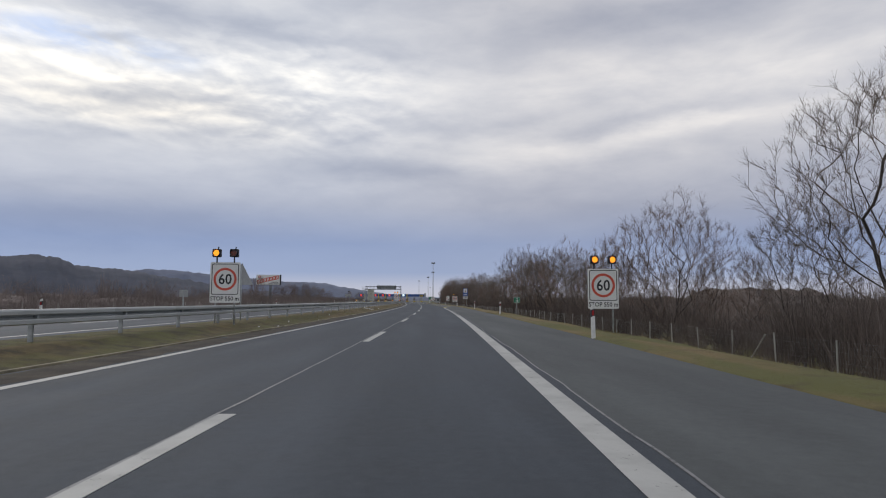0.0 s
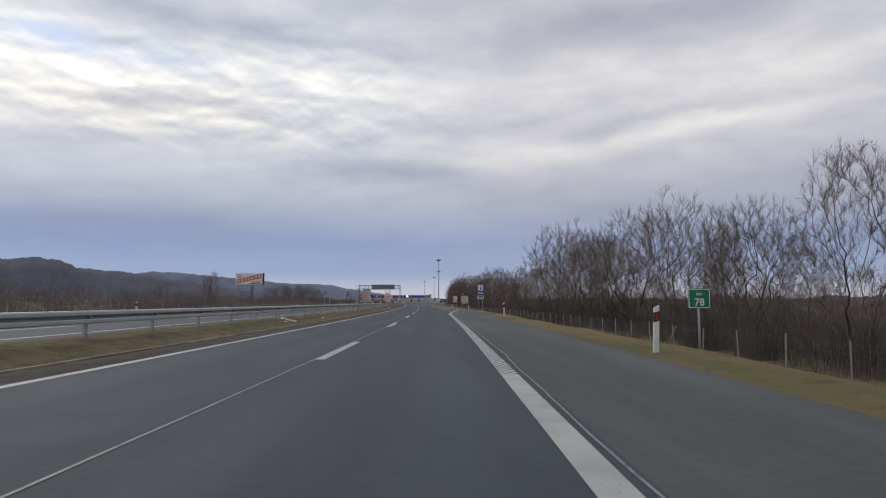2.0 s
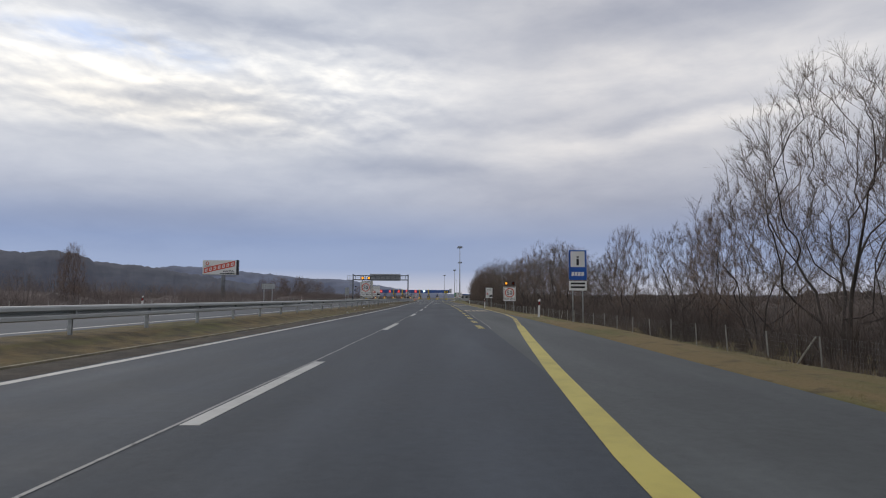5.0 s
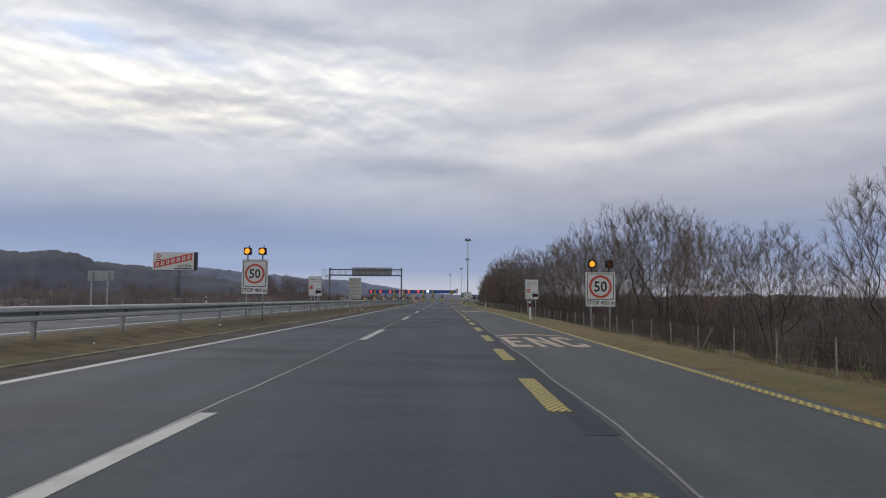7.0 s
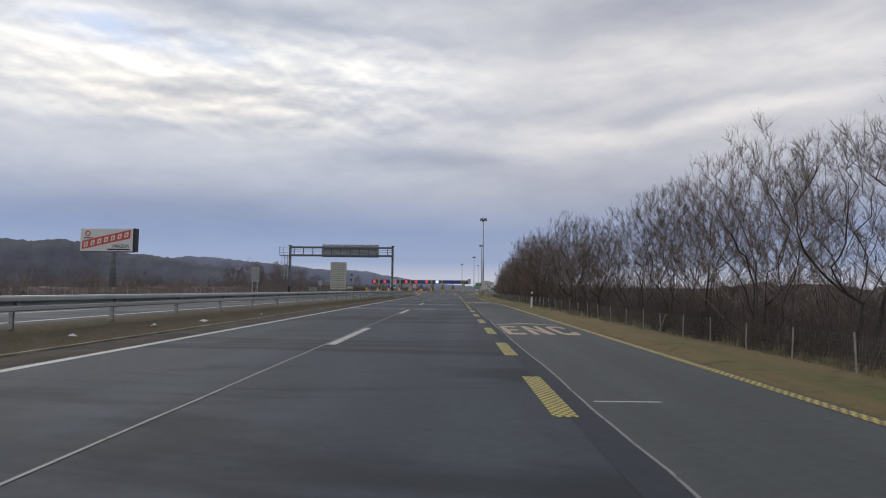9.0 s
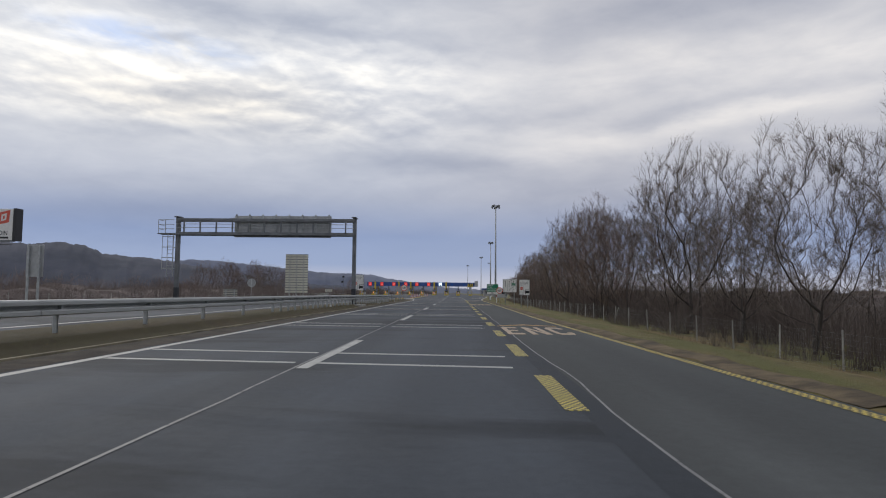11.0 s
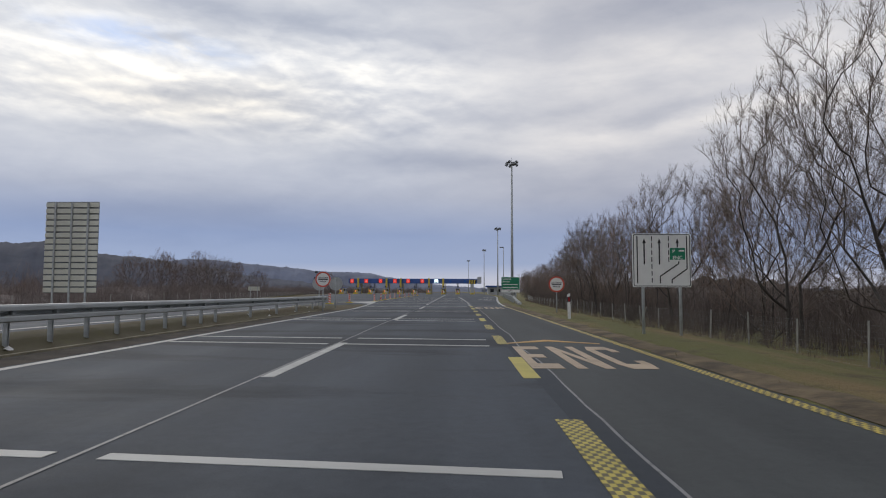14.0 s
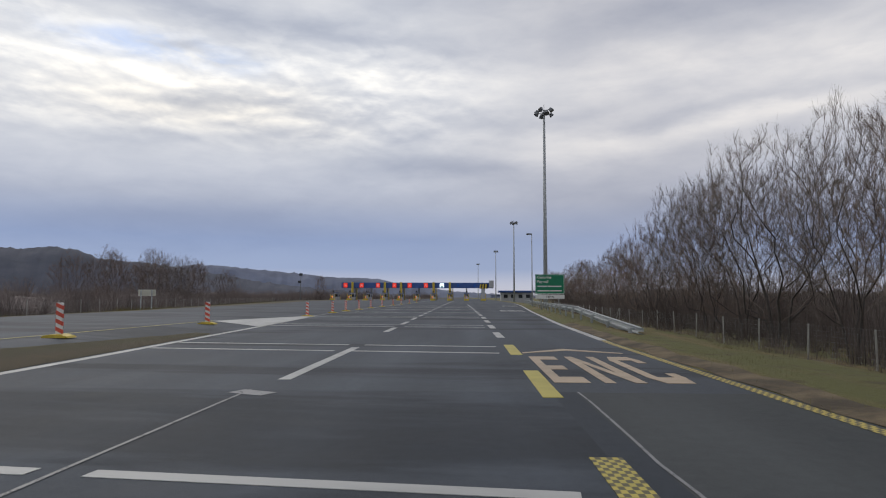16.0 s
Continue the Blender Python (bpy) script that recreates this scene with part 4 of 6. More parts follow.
def round_back(x, y, z, r, label):
    t = thing("round_road_sign", (x, y, 0), label, "traffic sign", "backs of round signs")
    legs(t, (0,), z + r * 0.9, 0.03, ground_z(x, y) - 0.3)
    t.children[0].matrix_basis = pose(0, -0.09, 0)
    part("disc", slab(bmesh.new(), disc(0, z, r, 36), 0.0, 0.012), ALU_BACK, t)
    part("rim", band(bmesh.new(), disc(0, z, r + 0.004, 36), disc(0, z, r - 0.02, 36), -0.02, 0.001), ALU_BACK, t)
    for dz in (-0.25, 0.25):
        part("bracket", box(bmesh.new(), -0.2, 0.2, -0.03, -0.001, z + dz * 2 * r - 0.02, z + dz * 2 * r + 0.02), POST_ZINC, t)


round_back(-3.75, 322.4, 1.72, 0.46, "grey aluminium back of a round sign on a post")
round_back(-2.75, 323.0, 1.72, 0.46, "grey aluminium back of a round sign on a post")
round_back(-17.4, 294.2, 2.15, 0.47, "grey aluminium back of a round sign on a post")


def plain_back(name, x, y, z0, z1, w, n_posts, label, slats=0, mat=ALU_BACK):
    """A sign seen from behind: panel, stiffening ribs and posts."""
    t = thing(name, (x, y, 0), label, "traffic sign", "backs of signs")
    g = ground_z(x, y) - 0.3
    for k in range(n_posts):
        px = (k - (n_posts - 1) / 2) * w * 0.62 / max(1, n_posts - 1)
        part("post", box(bmesh.new(), px - 0.05, px + 0.05, -0.14, -0.04, g, z1 - 0.05, 0.01), POST_ZINC, t)
    if slats:
        d = (z1 - z0) / slats
        bm = box(bmesh.new(), -w / 2, w / 2, -0.05, 0.02, 0.03, d - 0.06, 0.008)
        me = bpy.data.meshes.new("slat")
        bm.to_mesh(me)
        bm.free()
        for k in range(slats):
            s = link("slat", me, mat, t)
            s.matrix_basis = pose(0, 0, z0 + k * d)
        part("panel", box(bmesh.new(), -w / 2, w / 2, 0.021, 0.05, z0, z1), STEEL_DARK, t)
    else:
        part("panel", slab(bmesh.new(), rounded(-w / 2, w / 2, z0, z1, 0.04), 0.0, 0.02), mat, t)
        for q in (0.25, 0.75):
            z = z0 + q * (z1 - z0)
            part("rib", box(bmesh.new(), -w / 2 + 0.05, w / 2 - 0.05, -0.035, -0.001, z - 0.025, z + 0.025), mat, t)
    return t


plain_back("direction_sign", -18.95, 319.4, 1.05, 6.85, 3.4, 3, "tall cream slatted back of a direction sign on three posts", 15, CREAM_BACK)
plain_back("blank_road_sign", -17.75, 187.0, 2.30, 2.98, 1.75, 2, "blank grey back of a wide sign on paired posts")
plain_back("blank_road_sign", -25.95, 376.7, 1.25, 1.88, 1.75, 2, "blank pale back of a low sign on two posts", 0, CREAM_BACK)
plain_back("blank_road_sign", -19.1, 55.0, 1.45, 2.05, 0.72, 1, "small grey back of a square sign on one post")
plain_back("blank_road_sign", -17.45, 258.5, 1.9, 3.65, 0.95, 2, "grey back of an upright sign with ribs")
plain_back("low_road_sign", -17.0, 286.7, 0.75, 1.42, 1.35, 2, "low pale slatted back of a warning board", 4, CREAM_BACK)


def triangle_back(x, y, z0, z1, w):
    t = thing("warning_sign", (x, y, 0), "grey aluminium back of a triangular warning sign", "traffic sign")
    part("post", rod(bmesh.new(), (0, -0.06, ground_z(x, y) - 0.3), (0, -0.06, z1 - 0.2), 0.03, sides=10), POST_ZINC, t, "", True)
    tri = lambda s: [(-w / 2 * s, z0 + 0.05 * (1 - s)), (0, z1 - 0.1 * (1 - s)), (w / 2 * s, z0 + 0.05 * (1 - s))]
    part("plate", slab(bmesh.new(), tri(1.0), 0.0, 0.012), ALU_BACK, t)
    part("rim", band(bmesh.new(), tri(1.0), tri(0.9), -0.02, 0.001), ALU_BACK, t)


triangle_back(-8.05, 31.0, 1.95, 3.0, 1.1)


def green_board(x, y):
    t = thing("toll_information_board", (x, y, 0), "green board with white lines of writing and a white foot panel", "traffic sign")
    legs(t, (-0.85, 0.85), 3.3, 0.06, ground_z(x, y) - 0.3)
    plate(t, 2.8, 1.55, 3.46, SIGN_GREEN, 0.06, SIGN_WHITE, 0.03, 0.035)
    lettering("Cestarina", 0.36, -0.55, 3.06, -0.0165, t, SIGN_WHITE)
    lettering("Pay toll", 0.36, -0.68, 2.64, -0.0165, t, SIGN_WHITE)
    for z, cuts in ((2.25, (0.0, 0.95, 1.02, 2.3)), (1.81, (0.0, 1.1, 1.17, 2.35))):
        for a, b in (cuts[:2], cuts[2:]):
            part("writing_bar", box(bmesh.new(), -1.2 + a, -1.2 + b, -0.0165, -0.0125, z, z + 0.11), SIGN_WHITE, t)
    foot = part("foot_panel", slab(bmesh.new(), rounded(-1.4, 1.4, 1.1, 1.5, 0.03), -0.012, 0.01), SIGN_WHITE, t, "white distance panel")
    lettering("150 m", 0.3, 0, 1.2, -0.0165, foot, SIGN_BLACK)


green_board(13.5, 377.4)


def info_sign(x, y, z0, z1, w):
    t = thing("information_sign", (x, y, 0), "blue and white information sign on two posts", "traffic sign")
    legs(t, (-w * 0.28, w * 0.28), z1 - 0.1, 0.035, ground_z(x, y) - 0.3)
    h = z1 - z0
    plate(t, w, z0 + 0.26 * h, z1, SIGN_BLUE, 0.03, SIGN_WHITE, 0.0, 0.0)
    part("white_panel", slab(bmesh.new(), rounded(-w * 0.4, w * 0.4, z0 + 0.58 * h, z1 - 0.07, 0.02), -0.016, -0.0125), SIGN_WHITE, t)
    lettering("i", 0.34 * h, 0, z0 + 0.63 * h, -0.0195, t, SIGN_BLACK, 1.5)
    bm = bmesh.new()
    for a, b in ((-0.36, -0.22), (-0.19, -0.03), (0.0, 0.15), (0.18, 0.34)):
        slab(bm, [(a * w, z0 + 0.36 * h), (a * w + 0.02, z0 + 0.46 * h), (b * w + 0.02, z0 + 0.46 * h), (b * w, z0 + 0.36 * h)], -0.0165, -0.0125)
    part("club_mark", bm, SIGN_WHITE, t)
    low = part("foot_panel", slab(bmesh.new(), rounded(-w / 2, w / 2, z0, z0 + 0.235 * h, 0.03), -0.012, 0.01), SIGN_WHITE, t)
    for q in (0.06, 0.15):
        part("writing_bar", box(bmesh.new(), -w * 0.4, w * 0.4, -0.016, -0.0125, z0 + q * h, z0 + (q + 0.045) * h), SIGN_BLACK, low)


info_sign(12.35, 137.7, 1.65, 3.88, 0.98)


def km_sign(x, y, z0, z1, w):
    t = thing("kilometre_sign", (x, y, 0), "small green kilometre sign on a thin post", "traffic sign")
    legs(t, (0,), z1 - 0.05, 0.03, ground_z(x, y) - 0.3)
    plate(t, w, z0, z1, SIGN_GREEN, 0.03, SIGN_WHITE, 0.01, 0.015)
    lettering("78", 0.27, 0, z0 + 0.07, -0.0165, t, SIGN_WHITE)
    lettering("km", 0.12, 0, z0 + 0.34, -0.0165, t, SIGN_WHITE)


km_sign(9.9, 57.6, 1.05, 1.56, 0.58)


# ---- billboard ----
def billboard(x, y, z0, z1, w):
    t = thing("billboard", (x, y, 0), "white billboard with a slanted red band on a steel pole", "billboard")
    part("pole", rod(bmesh.new(), (1.2, 0.8, -3), (1.2, 0.8, z1 - 0.5), 0.72, 0.66, 14), STEEL_DARK, t, "", True)
    part("panel", box(bmesh.new(), -w / 2, w / 2, 0, 0.5, z0, z1, 0.03), SIGN_WHITE, t)
    part("side_panel", box(bmesh.new(), w / 2 + 0.01, w / 2 + 0.5, 0.05, 1.6, z0 - 0.1, z1 + 0.1), SIGN_BLACK, t)
    part("frame", box(bmesh.new(), -w / 2, w / 2 + 0.3, 0.1, 0.4, z0 - 0.25, z0 - 0.01), STEEL_DARK, t)
    part("walkway", box(bmesh.new(), w / 2 - 3.6, w / 2 + 0.2, -0.9, -0.05, z0 - 0.75, z0 - 0.65), STEEL_DARK, t)
    h = z1 - z0
    lo, hi = z0 + 0.10 * h, z0 + 0.62 * h
    xa, xb = -w * 0.47, w * 0.46
    red = part("red_band", slab(bmesh.new(), [(xa, lo - 0.02 * h), (xa + 0.15, lo + 0.36 * h), (xb, hi + 0.34 * h), (xb - 0.15, hi - 0.05 * h)], -0.03, -0.005), SIGN_RED, t, "slanted red band with white blocks")
    for k in range(7):
        cx = xa + 0.9 + k * (xb - xa - 1.3) / 6.4
        cz = lo + 0.15 * h + (cx - xa) / (xb - xa) * (hi - lo - 0.0 * h)
        part("white_block", slab(bmesh.new(), [(cx - 0.46, cz - 0.62), (cx - 0.36, cz + 0.46), (cx + 0.50, cz + 0.70), (cx + 0.40, cz - 0.38)], -0.05, -0.031), SIGN_WHITE, red)
        part("red_core", slab(bmesh.new(), [(cx - 0.16, cz - 0.30), (cx - 0.10, cz + 0.24), (cx + 0.20, cz + 0.32), (cx + 0.14, cz - 0.22)], -0.06, -0.051), SIGN_RED, red)
    part("round_mark", band(bmesh.new(), disc(-w * 0.36, z1 - 0.22 * h, 0.62, 24), disc(-w * 0.36, z1 - 0.22 * h, 0.36, 24), -0.03, -0.005), SIGN_RED, t)
    part("writing_bar", box(bmesh.new(), -w * 0.44, -w * 0.27, -0.03, -0.005, z1 - 0.43 * h, z1 - 0.39 * h), SIGN_BLACK, t)
    lettering("VARAŽDIN", 1.0, w * 0.27, z0 + 0.16 * h, -0.02, t, SIGN_BLACK, 0.78)
    part("writing_bar", box(bmesh.new(), w * 0.02, w * 0.45, -0.03, -0.005, z0 + 0.05 * h, z0 + 0.11 * h), SIGN_BLACK, t)


billboard(-70.6, 322.0, 8.9, 13.85, 11.6)


# ---- gantry over the opposite carriageway ----
def gantry(y):
    t = thing("sign_gantry", (0, y, 0), "grey steel sign gantry over the opposite lanes, seen from behind", "gantry")
    xr, xl, top, low = -3.4, -18.6, 7.46, 6.05
    for x in (xr, xl):
        part("column", box(bmesh.new(), x - 0.145, x + 0.145, -0.19, 0.19, 0.1, top + 0.02, 0.02), STEEL_DARK, t)
        part("column_foot", box(bmesh.new(), x - 0.165, x + 0.165, -0.21, 0.21, 0.0, 1.5, 0.02), LAMP_BODY, t, "dark sleeve round the column foot")
        part("footing", box(bmesh.new(), x - 0.9, x + 0.9, -1.3, 1.3, -0.6, 0.20, 0.05), CONCRETE, t)
        part("base_plate", box(bmesh.new(), x - 0.3, x + 0.3, -0.35, 0.35, 0.205, 0.30, 0.02), LAMP_BODY, t)
        part("cap_frame", box(bmesh.new(), x - 0.2, x + 0.2, -0.5, 0.5, top + 0.03, top + 0.12, 0.02), STEEL_DARK, t)
    for z, hh in ((top - 0.18, 0.22), (low + 0.04, 0.25)):
        for yy in (-0.45, 0.45):
            part("chord", box(bmesh.new(), xl, xr, yy - 0.08, yy + 0.08, z - hh / 2, z + hh / 2, 0.01), STEEL_DARK, t)
    part("walkway", box(bmesh.new(), xl, xr, -0.36, 0.36, low - 0.02, low + 0.06), STEEL_DARK, t, "dark grating walkway")
    for z in (low + 0.55, low + 0.85, low + 1.15):
        part("hand_rail", rod(bmesh.new(), (xl, -0.47, z), (xr, -0.47, z), 0.025), POST_ZINC, t)
    me = None
    for k in range(11):
        x = xl + (k + 0.5) * (xr - xl) / 11
        if me is None:
            bm = box(bmesh.new(), -0.05, 0.05, -0.53, -0.40, low + 0.1, top - 0.3)
            me = bpy.data.meshes.new("upright")
            bm.to_mesh(me)
            bm.free()
        ob = link("upright", me, STEEL_DARK, t)
        ob.matrix_basis = pose(x, 0, 0)
    panel = part("sign_panel", box(bmesh.new(), -14.0, -5.55, 0.70, 0.78, low - 0.16, top + 0.30), ALU_BACK, t, "ribbed grey back of the overhead sign")
    for k in range(8):
        x = -13.8 + k * 8.05 / 7
        part("panel_rib", box(bmesh.new(), x - 0.06, x + 0.06, 0.55, 0.69, low - 0.1, top + 0.40), POST_ZINC, panel)
        part("arm", box(bmesh.new(), x - 0.05, x + 0.05, -0.3, 0.54, top - 0.06, top + 0.02), POST_ZINC, panel)
    # platform and hand rails past the far column, above the ladder
    part("platform", box(bmesh.new(), xl - 1.55, xl - 0.16, -0.55, 0.55, low - 0.02, low + 0.06), STEEL_DARK, t, "dark grating platform")
    for x in (xl - 1.5, xl - 0.9):
        part("rail_post", rod(bmesh.new(), (x, -0.5, low + 0.06), (x, -0.5, low + 1.2), 0.03, sides=6), POST_ZINC, t)
    for z in (low + 0.42, low + 0.80, low + 1.2):
        part("hand_rail", rod(bmesh.new(), (xl - 1.5, -0.5, z), (xl - 0.16, -0.5, z), 0.025, sides=6), POST_ZINC, t)
        part("hand_rail", rod(bmesh.new(), (xl - 1.5, -0.5, z), (xl - 1.5, 0.5, z), 0.025, sides=6), POST_ZINC, t)
    for x in (xl - 1.05, xl - 0.6, xl - 0.15):
        part("cage_bar", rod(bmesh.new(), (x, -0.62, 3.0), (x, -0.62, low), 0.022, sides=6), POST_ZINC, t)
    for x in (xl - 0.85, xl - 0.35):
        part("ladder_rail", rod(bmesh.new(), (x, -0.1, 2.4), (x, -0.1, low + 0.1), 0.03), POST_ZINC, t)
    for z in steps(2.7, low, 0.33):
        part("ladder_rung", rod(bmesh.new(), (xl - 0.85, -0.1, z), (xl - 0.35, -0.1, z), 0.018, sides=6), POST_ZINC, t)
    for z in (3.1, 4.0, 4.9, 5.8):
        part("ladder_hoop", box(bmesh.new(), xl - 1.08, xl - 0.12, -0.65, -0.59, z - 0.03, z + 0.03), POST_ZINC, t)
        part("ladder_tie", box(bmesh.new(), xl - 0.36, xl - 0.1, -0.13, -0.07, z - 0.03, z + 0.03), POST_ZINC, t)


gantry(278.3)


# ---- posts, beacons, masts ----
def delineator():
    t = thing("delineator_post", (0, 0, 0), "white plastic marker post with a red reflector", "marker post", "marker posts")
    bm = slab(bmesh.new(), [(-0.06, -0.3), (-0.06, 1.03), (0.06, 1.1), (0.06, -0.3)], -0.04, 0.04)
    part("body", bm, PLASTIC_WHITE, t)
    part("dark_band", slab(bmesh.new(), [(-0.063, 0.70), (-0.063, 0.93), (0.063, 0.97), (0.063, 0.74)], -0.043, 0.043), LAMP_BODY, t)
    part("reflector", box(bmesh.new(), -0.035, 0.035, -0.05, -0.044, 0.75, 0.91), REFLECTOR, t, "red reflector")
    return t


POSTS = ((6.1, 20.7), (8.1, 56.0), (9.7, 92.9), (10.92, 142.3), (10.5, 181.0), (11.1, 229.0), (10.4, 307.4), (-21.3, 38.0), (-18.5, 90.0), (-17.5, 150.6), (-17.0, 204.3))
first = delineator()
for k, (x, y) in enumerate(POSTS):
    at = pose(x, y, ground_z(x, y), 0, 2 if k % 2 else -1.5, 0)
    if k:
        copy_thing(first, at)
    else:
        first.matrix_basis = at


def beacon():
    t = thing("warning_beacon", (0, 0, 0), "red and white striped lane beacon on a yellow rubber foot", "beacon", "lane beacons")
    part("foot", slab(bmesh.new(), [(-0.36, 0.0), (-0.30, 0.05), (-0.12, 0.09), (0.12, 0.09), (0.30, 0.05), (0.36, 0.0)], -0.2, 0.2), YELLOW_PLASTIC, t, "yellow rubber foot")
    part("core", box(bmesh.new(), -0.085, 0.085, -0.026, 0.026, 0.06, 0.90, 0.01), SIGN_WHITE, t)
    for k in range(4):
        z0 = 0.10 + k * 0.205
        part("stripe", slab(bmesh.new(), [(-0.092, z0 + 0.09), (-0.092, min(0.9, z0 + 0.195)), (0.092, z0 + 0.105), (0.092, z0)], -0.031, 0.031), SIGN_RED, t)
    return t


first = beacon()
for k, (x, y) in enumerate(((-4.95, 331.7), (-4.95, 341.0), (-4.35, 354.6), (-4.7, 363.5), (-4.75, 369.0), (-4.85, 376.0), (-4.95, 384.0), (-5.1, 394.0), (-5.4, 408.0), (-5.7, 422.0), (-6.0, 440.0), (-6.4, 462.0))):
    if k:
        copy_thing(first, pose(x, y, apron_z(x, y) + 0.005, 0, 0, (7 * k) % 11 - 5))
    else:
        first.matrix_basis = pose(x, y, apron_z(x, y) + 0.005)


def flood_mast(x, y, top):
    t = thing("floodlight_mast", (x, y, 0), "tall grey steel mast with a cluster of floodlights", "light mast", "floodlight masts")
    part("pole", rod(bmesh.new(), (0, 0, -2), (0, 0, top), 0.30, 0.13, 12), POST_ZINC, t, "", True)
    part("collar", rod(bmesh.new(), (0, 0, top - 0.5), (0, 0, top - 0.2), 0.3, 0.3, 12), STEEL_DARK, t)
    part("spike", rod(bmesh.new(), (0, 0, top), (0, 0, top + 0.9), 0.03, 0.02), STEEL_DARK, t)
    for k in range(8):
        a = 2 * math.pi * (k + 0.3) / 8
        cx, cy, z = 0.85 * math.cos(a), 0.85 * math.sin(a), top - 0.35 + (0.45 if k % 2 else 0.0)
        lamp = part("floodlight", rod(bmesh.new(), (cx * 0.95, cy * 0.95, z + 0.1), (cx * 1.3, cy * 1.3, z - 0.25), 0.2, 0.3, 8), STEEL_DARK, t)
        part("bracket", rod(bmesh.new(), (0, 0, z), (cx, cy, z), 0.04), STEEL_DARK, lamp)


for x, y, top in ((15.2, 394.8, 24.8), (19.4, 507.6, 24.0), (19.7, 641.8, 25.0), (12.5, 767.0, 25.0)):
    flood_mast(x, y, top)


def lamp_pole(x, y, top, dx):
    t = thing("lamp_pole", (x, y, 0), "thin grey lamp pole with one lamp", "street lamp")
    part("pole", rod(bmesh.new(), (0, 0, -1.5), (0, 0, top), 0.09, 0.05, 10), POST_ZINC, t, "", True)
    part("lamp_head", box(bmesh.new(), min(0, dx), max(0, dx), -0.15, 0.15, top - 0.1, top + 0.1, 0.04), STEEL_DARK, t)


lamp_pole(13.9, 398.5, 9.5, -0.7)


def signal_pole(x, y, top):
    t = thing("camera_pole", (x, y, 0), "dark pole with two boxes on top", "pole")
    part("pole", rod(bmesh.new(), (0, 0, -1.5), (0, 0, top), 0.12, 0.1, 10), STEEL_DARK, t)
    part("box", box(bmesh.new(), -0.5, 0.5, -0.2, 0.2, top - 0.2, top + 0.6, 0.05), LAMP_BODY, t)
    part("box", box(bmesh.new(), -0.9, 0.1, -0.2, 0.2, top - 2.6, top - 1.8, 0.05), LAMP_BODY, t)


signal_pole(-48.5, 518.0, 8.2)


# ---- fences ----
def build_fence(label, fx, base, top, y0, y1, braces):
    t = thing("fence", (0, 0, 0), label, "fence")
    bm = rod(bmesh.new(), (0, 0, -0.4), (0, 0, 1.0), 0.036, 0.034, 6)
    me = bpy.data.meshes.new("fence_post")
    bm.to_mesh(me)
    bm.free()
    rng = random.Random(7)
    ys = steps(y0, y1, 4.0)
    for y in ys:
        b, h = base(y), top(y) - base(y)
        ob = link("fence_post", me, FENCE_POST, t)
        ob.matrix_basis = pose(fx(y) + rng.uniform(-0.05, 0.05), y, b, rng.uniform(-2.5, 2.5), rng.uniform(-2.5, 2.5), 0) @ Matrix.Diagonal((1, 1, h * rng.uniform(0.95, 1.05), 1))
    for y in braces:
        for s in (1,):
            part("brace", rod(bmesh.new(), (fx(y), y, top(y) - 0.1), (fx(y + 1.6 * s), y + 1.6 * s, base(y)), 0.035, sides=6), FENCE_POST, t)
    bm = bmesh.new()
    for q in (0.08, 0.2, 0.32, 0.45, 0.58, 0.7, 0.82, 0.95):
        for a, b in zip(ys, ys[1:]):
            pts = [(fx(y), y, base(y) + q * (top(y) - base(y))) for y in (a, b)]
            rod(bm, pts[0], pts[1], 0.0013, sides=3, caps=False)
    for y in steps(y0, y1, 0.16):
        rod(bm, (fx(y), y, base(y) + 0.03), (fx(y), y, base(y) + 0.95 * (top(y) - base(y))), 0.0012, sides=3, caps=False)
    tagged(part("wire_netting", bm, POST_ZINC, t), kind="stuff")


build_fence("wire fence on pale posts at the foot of the bank", fence_x, lambda y: -1.6 + lift(y), lambda y: -0.12 + 0.9 * lift(y), 2, 460, (27.0, 78.0, 127.0, 177.0, 226.0, 274.0, 322.0, 372.0))
build_fence("wire fence on pale posts beyond the opposite lanes", lambda y: opp_left(y) - 6.5, lambda y: -0.55, lambda y: 0.95, 20, 540, (58.0, 128.0, 210.0, 300.0))


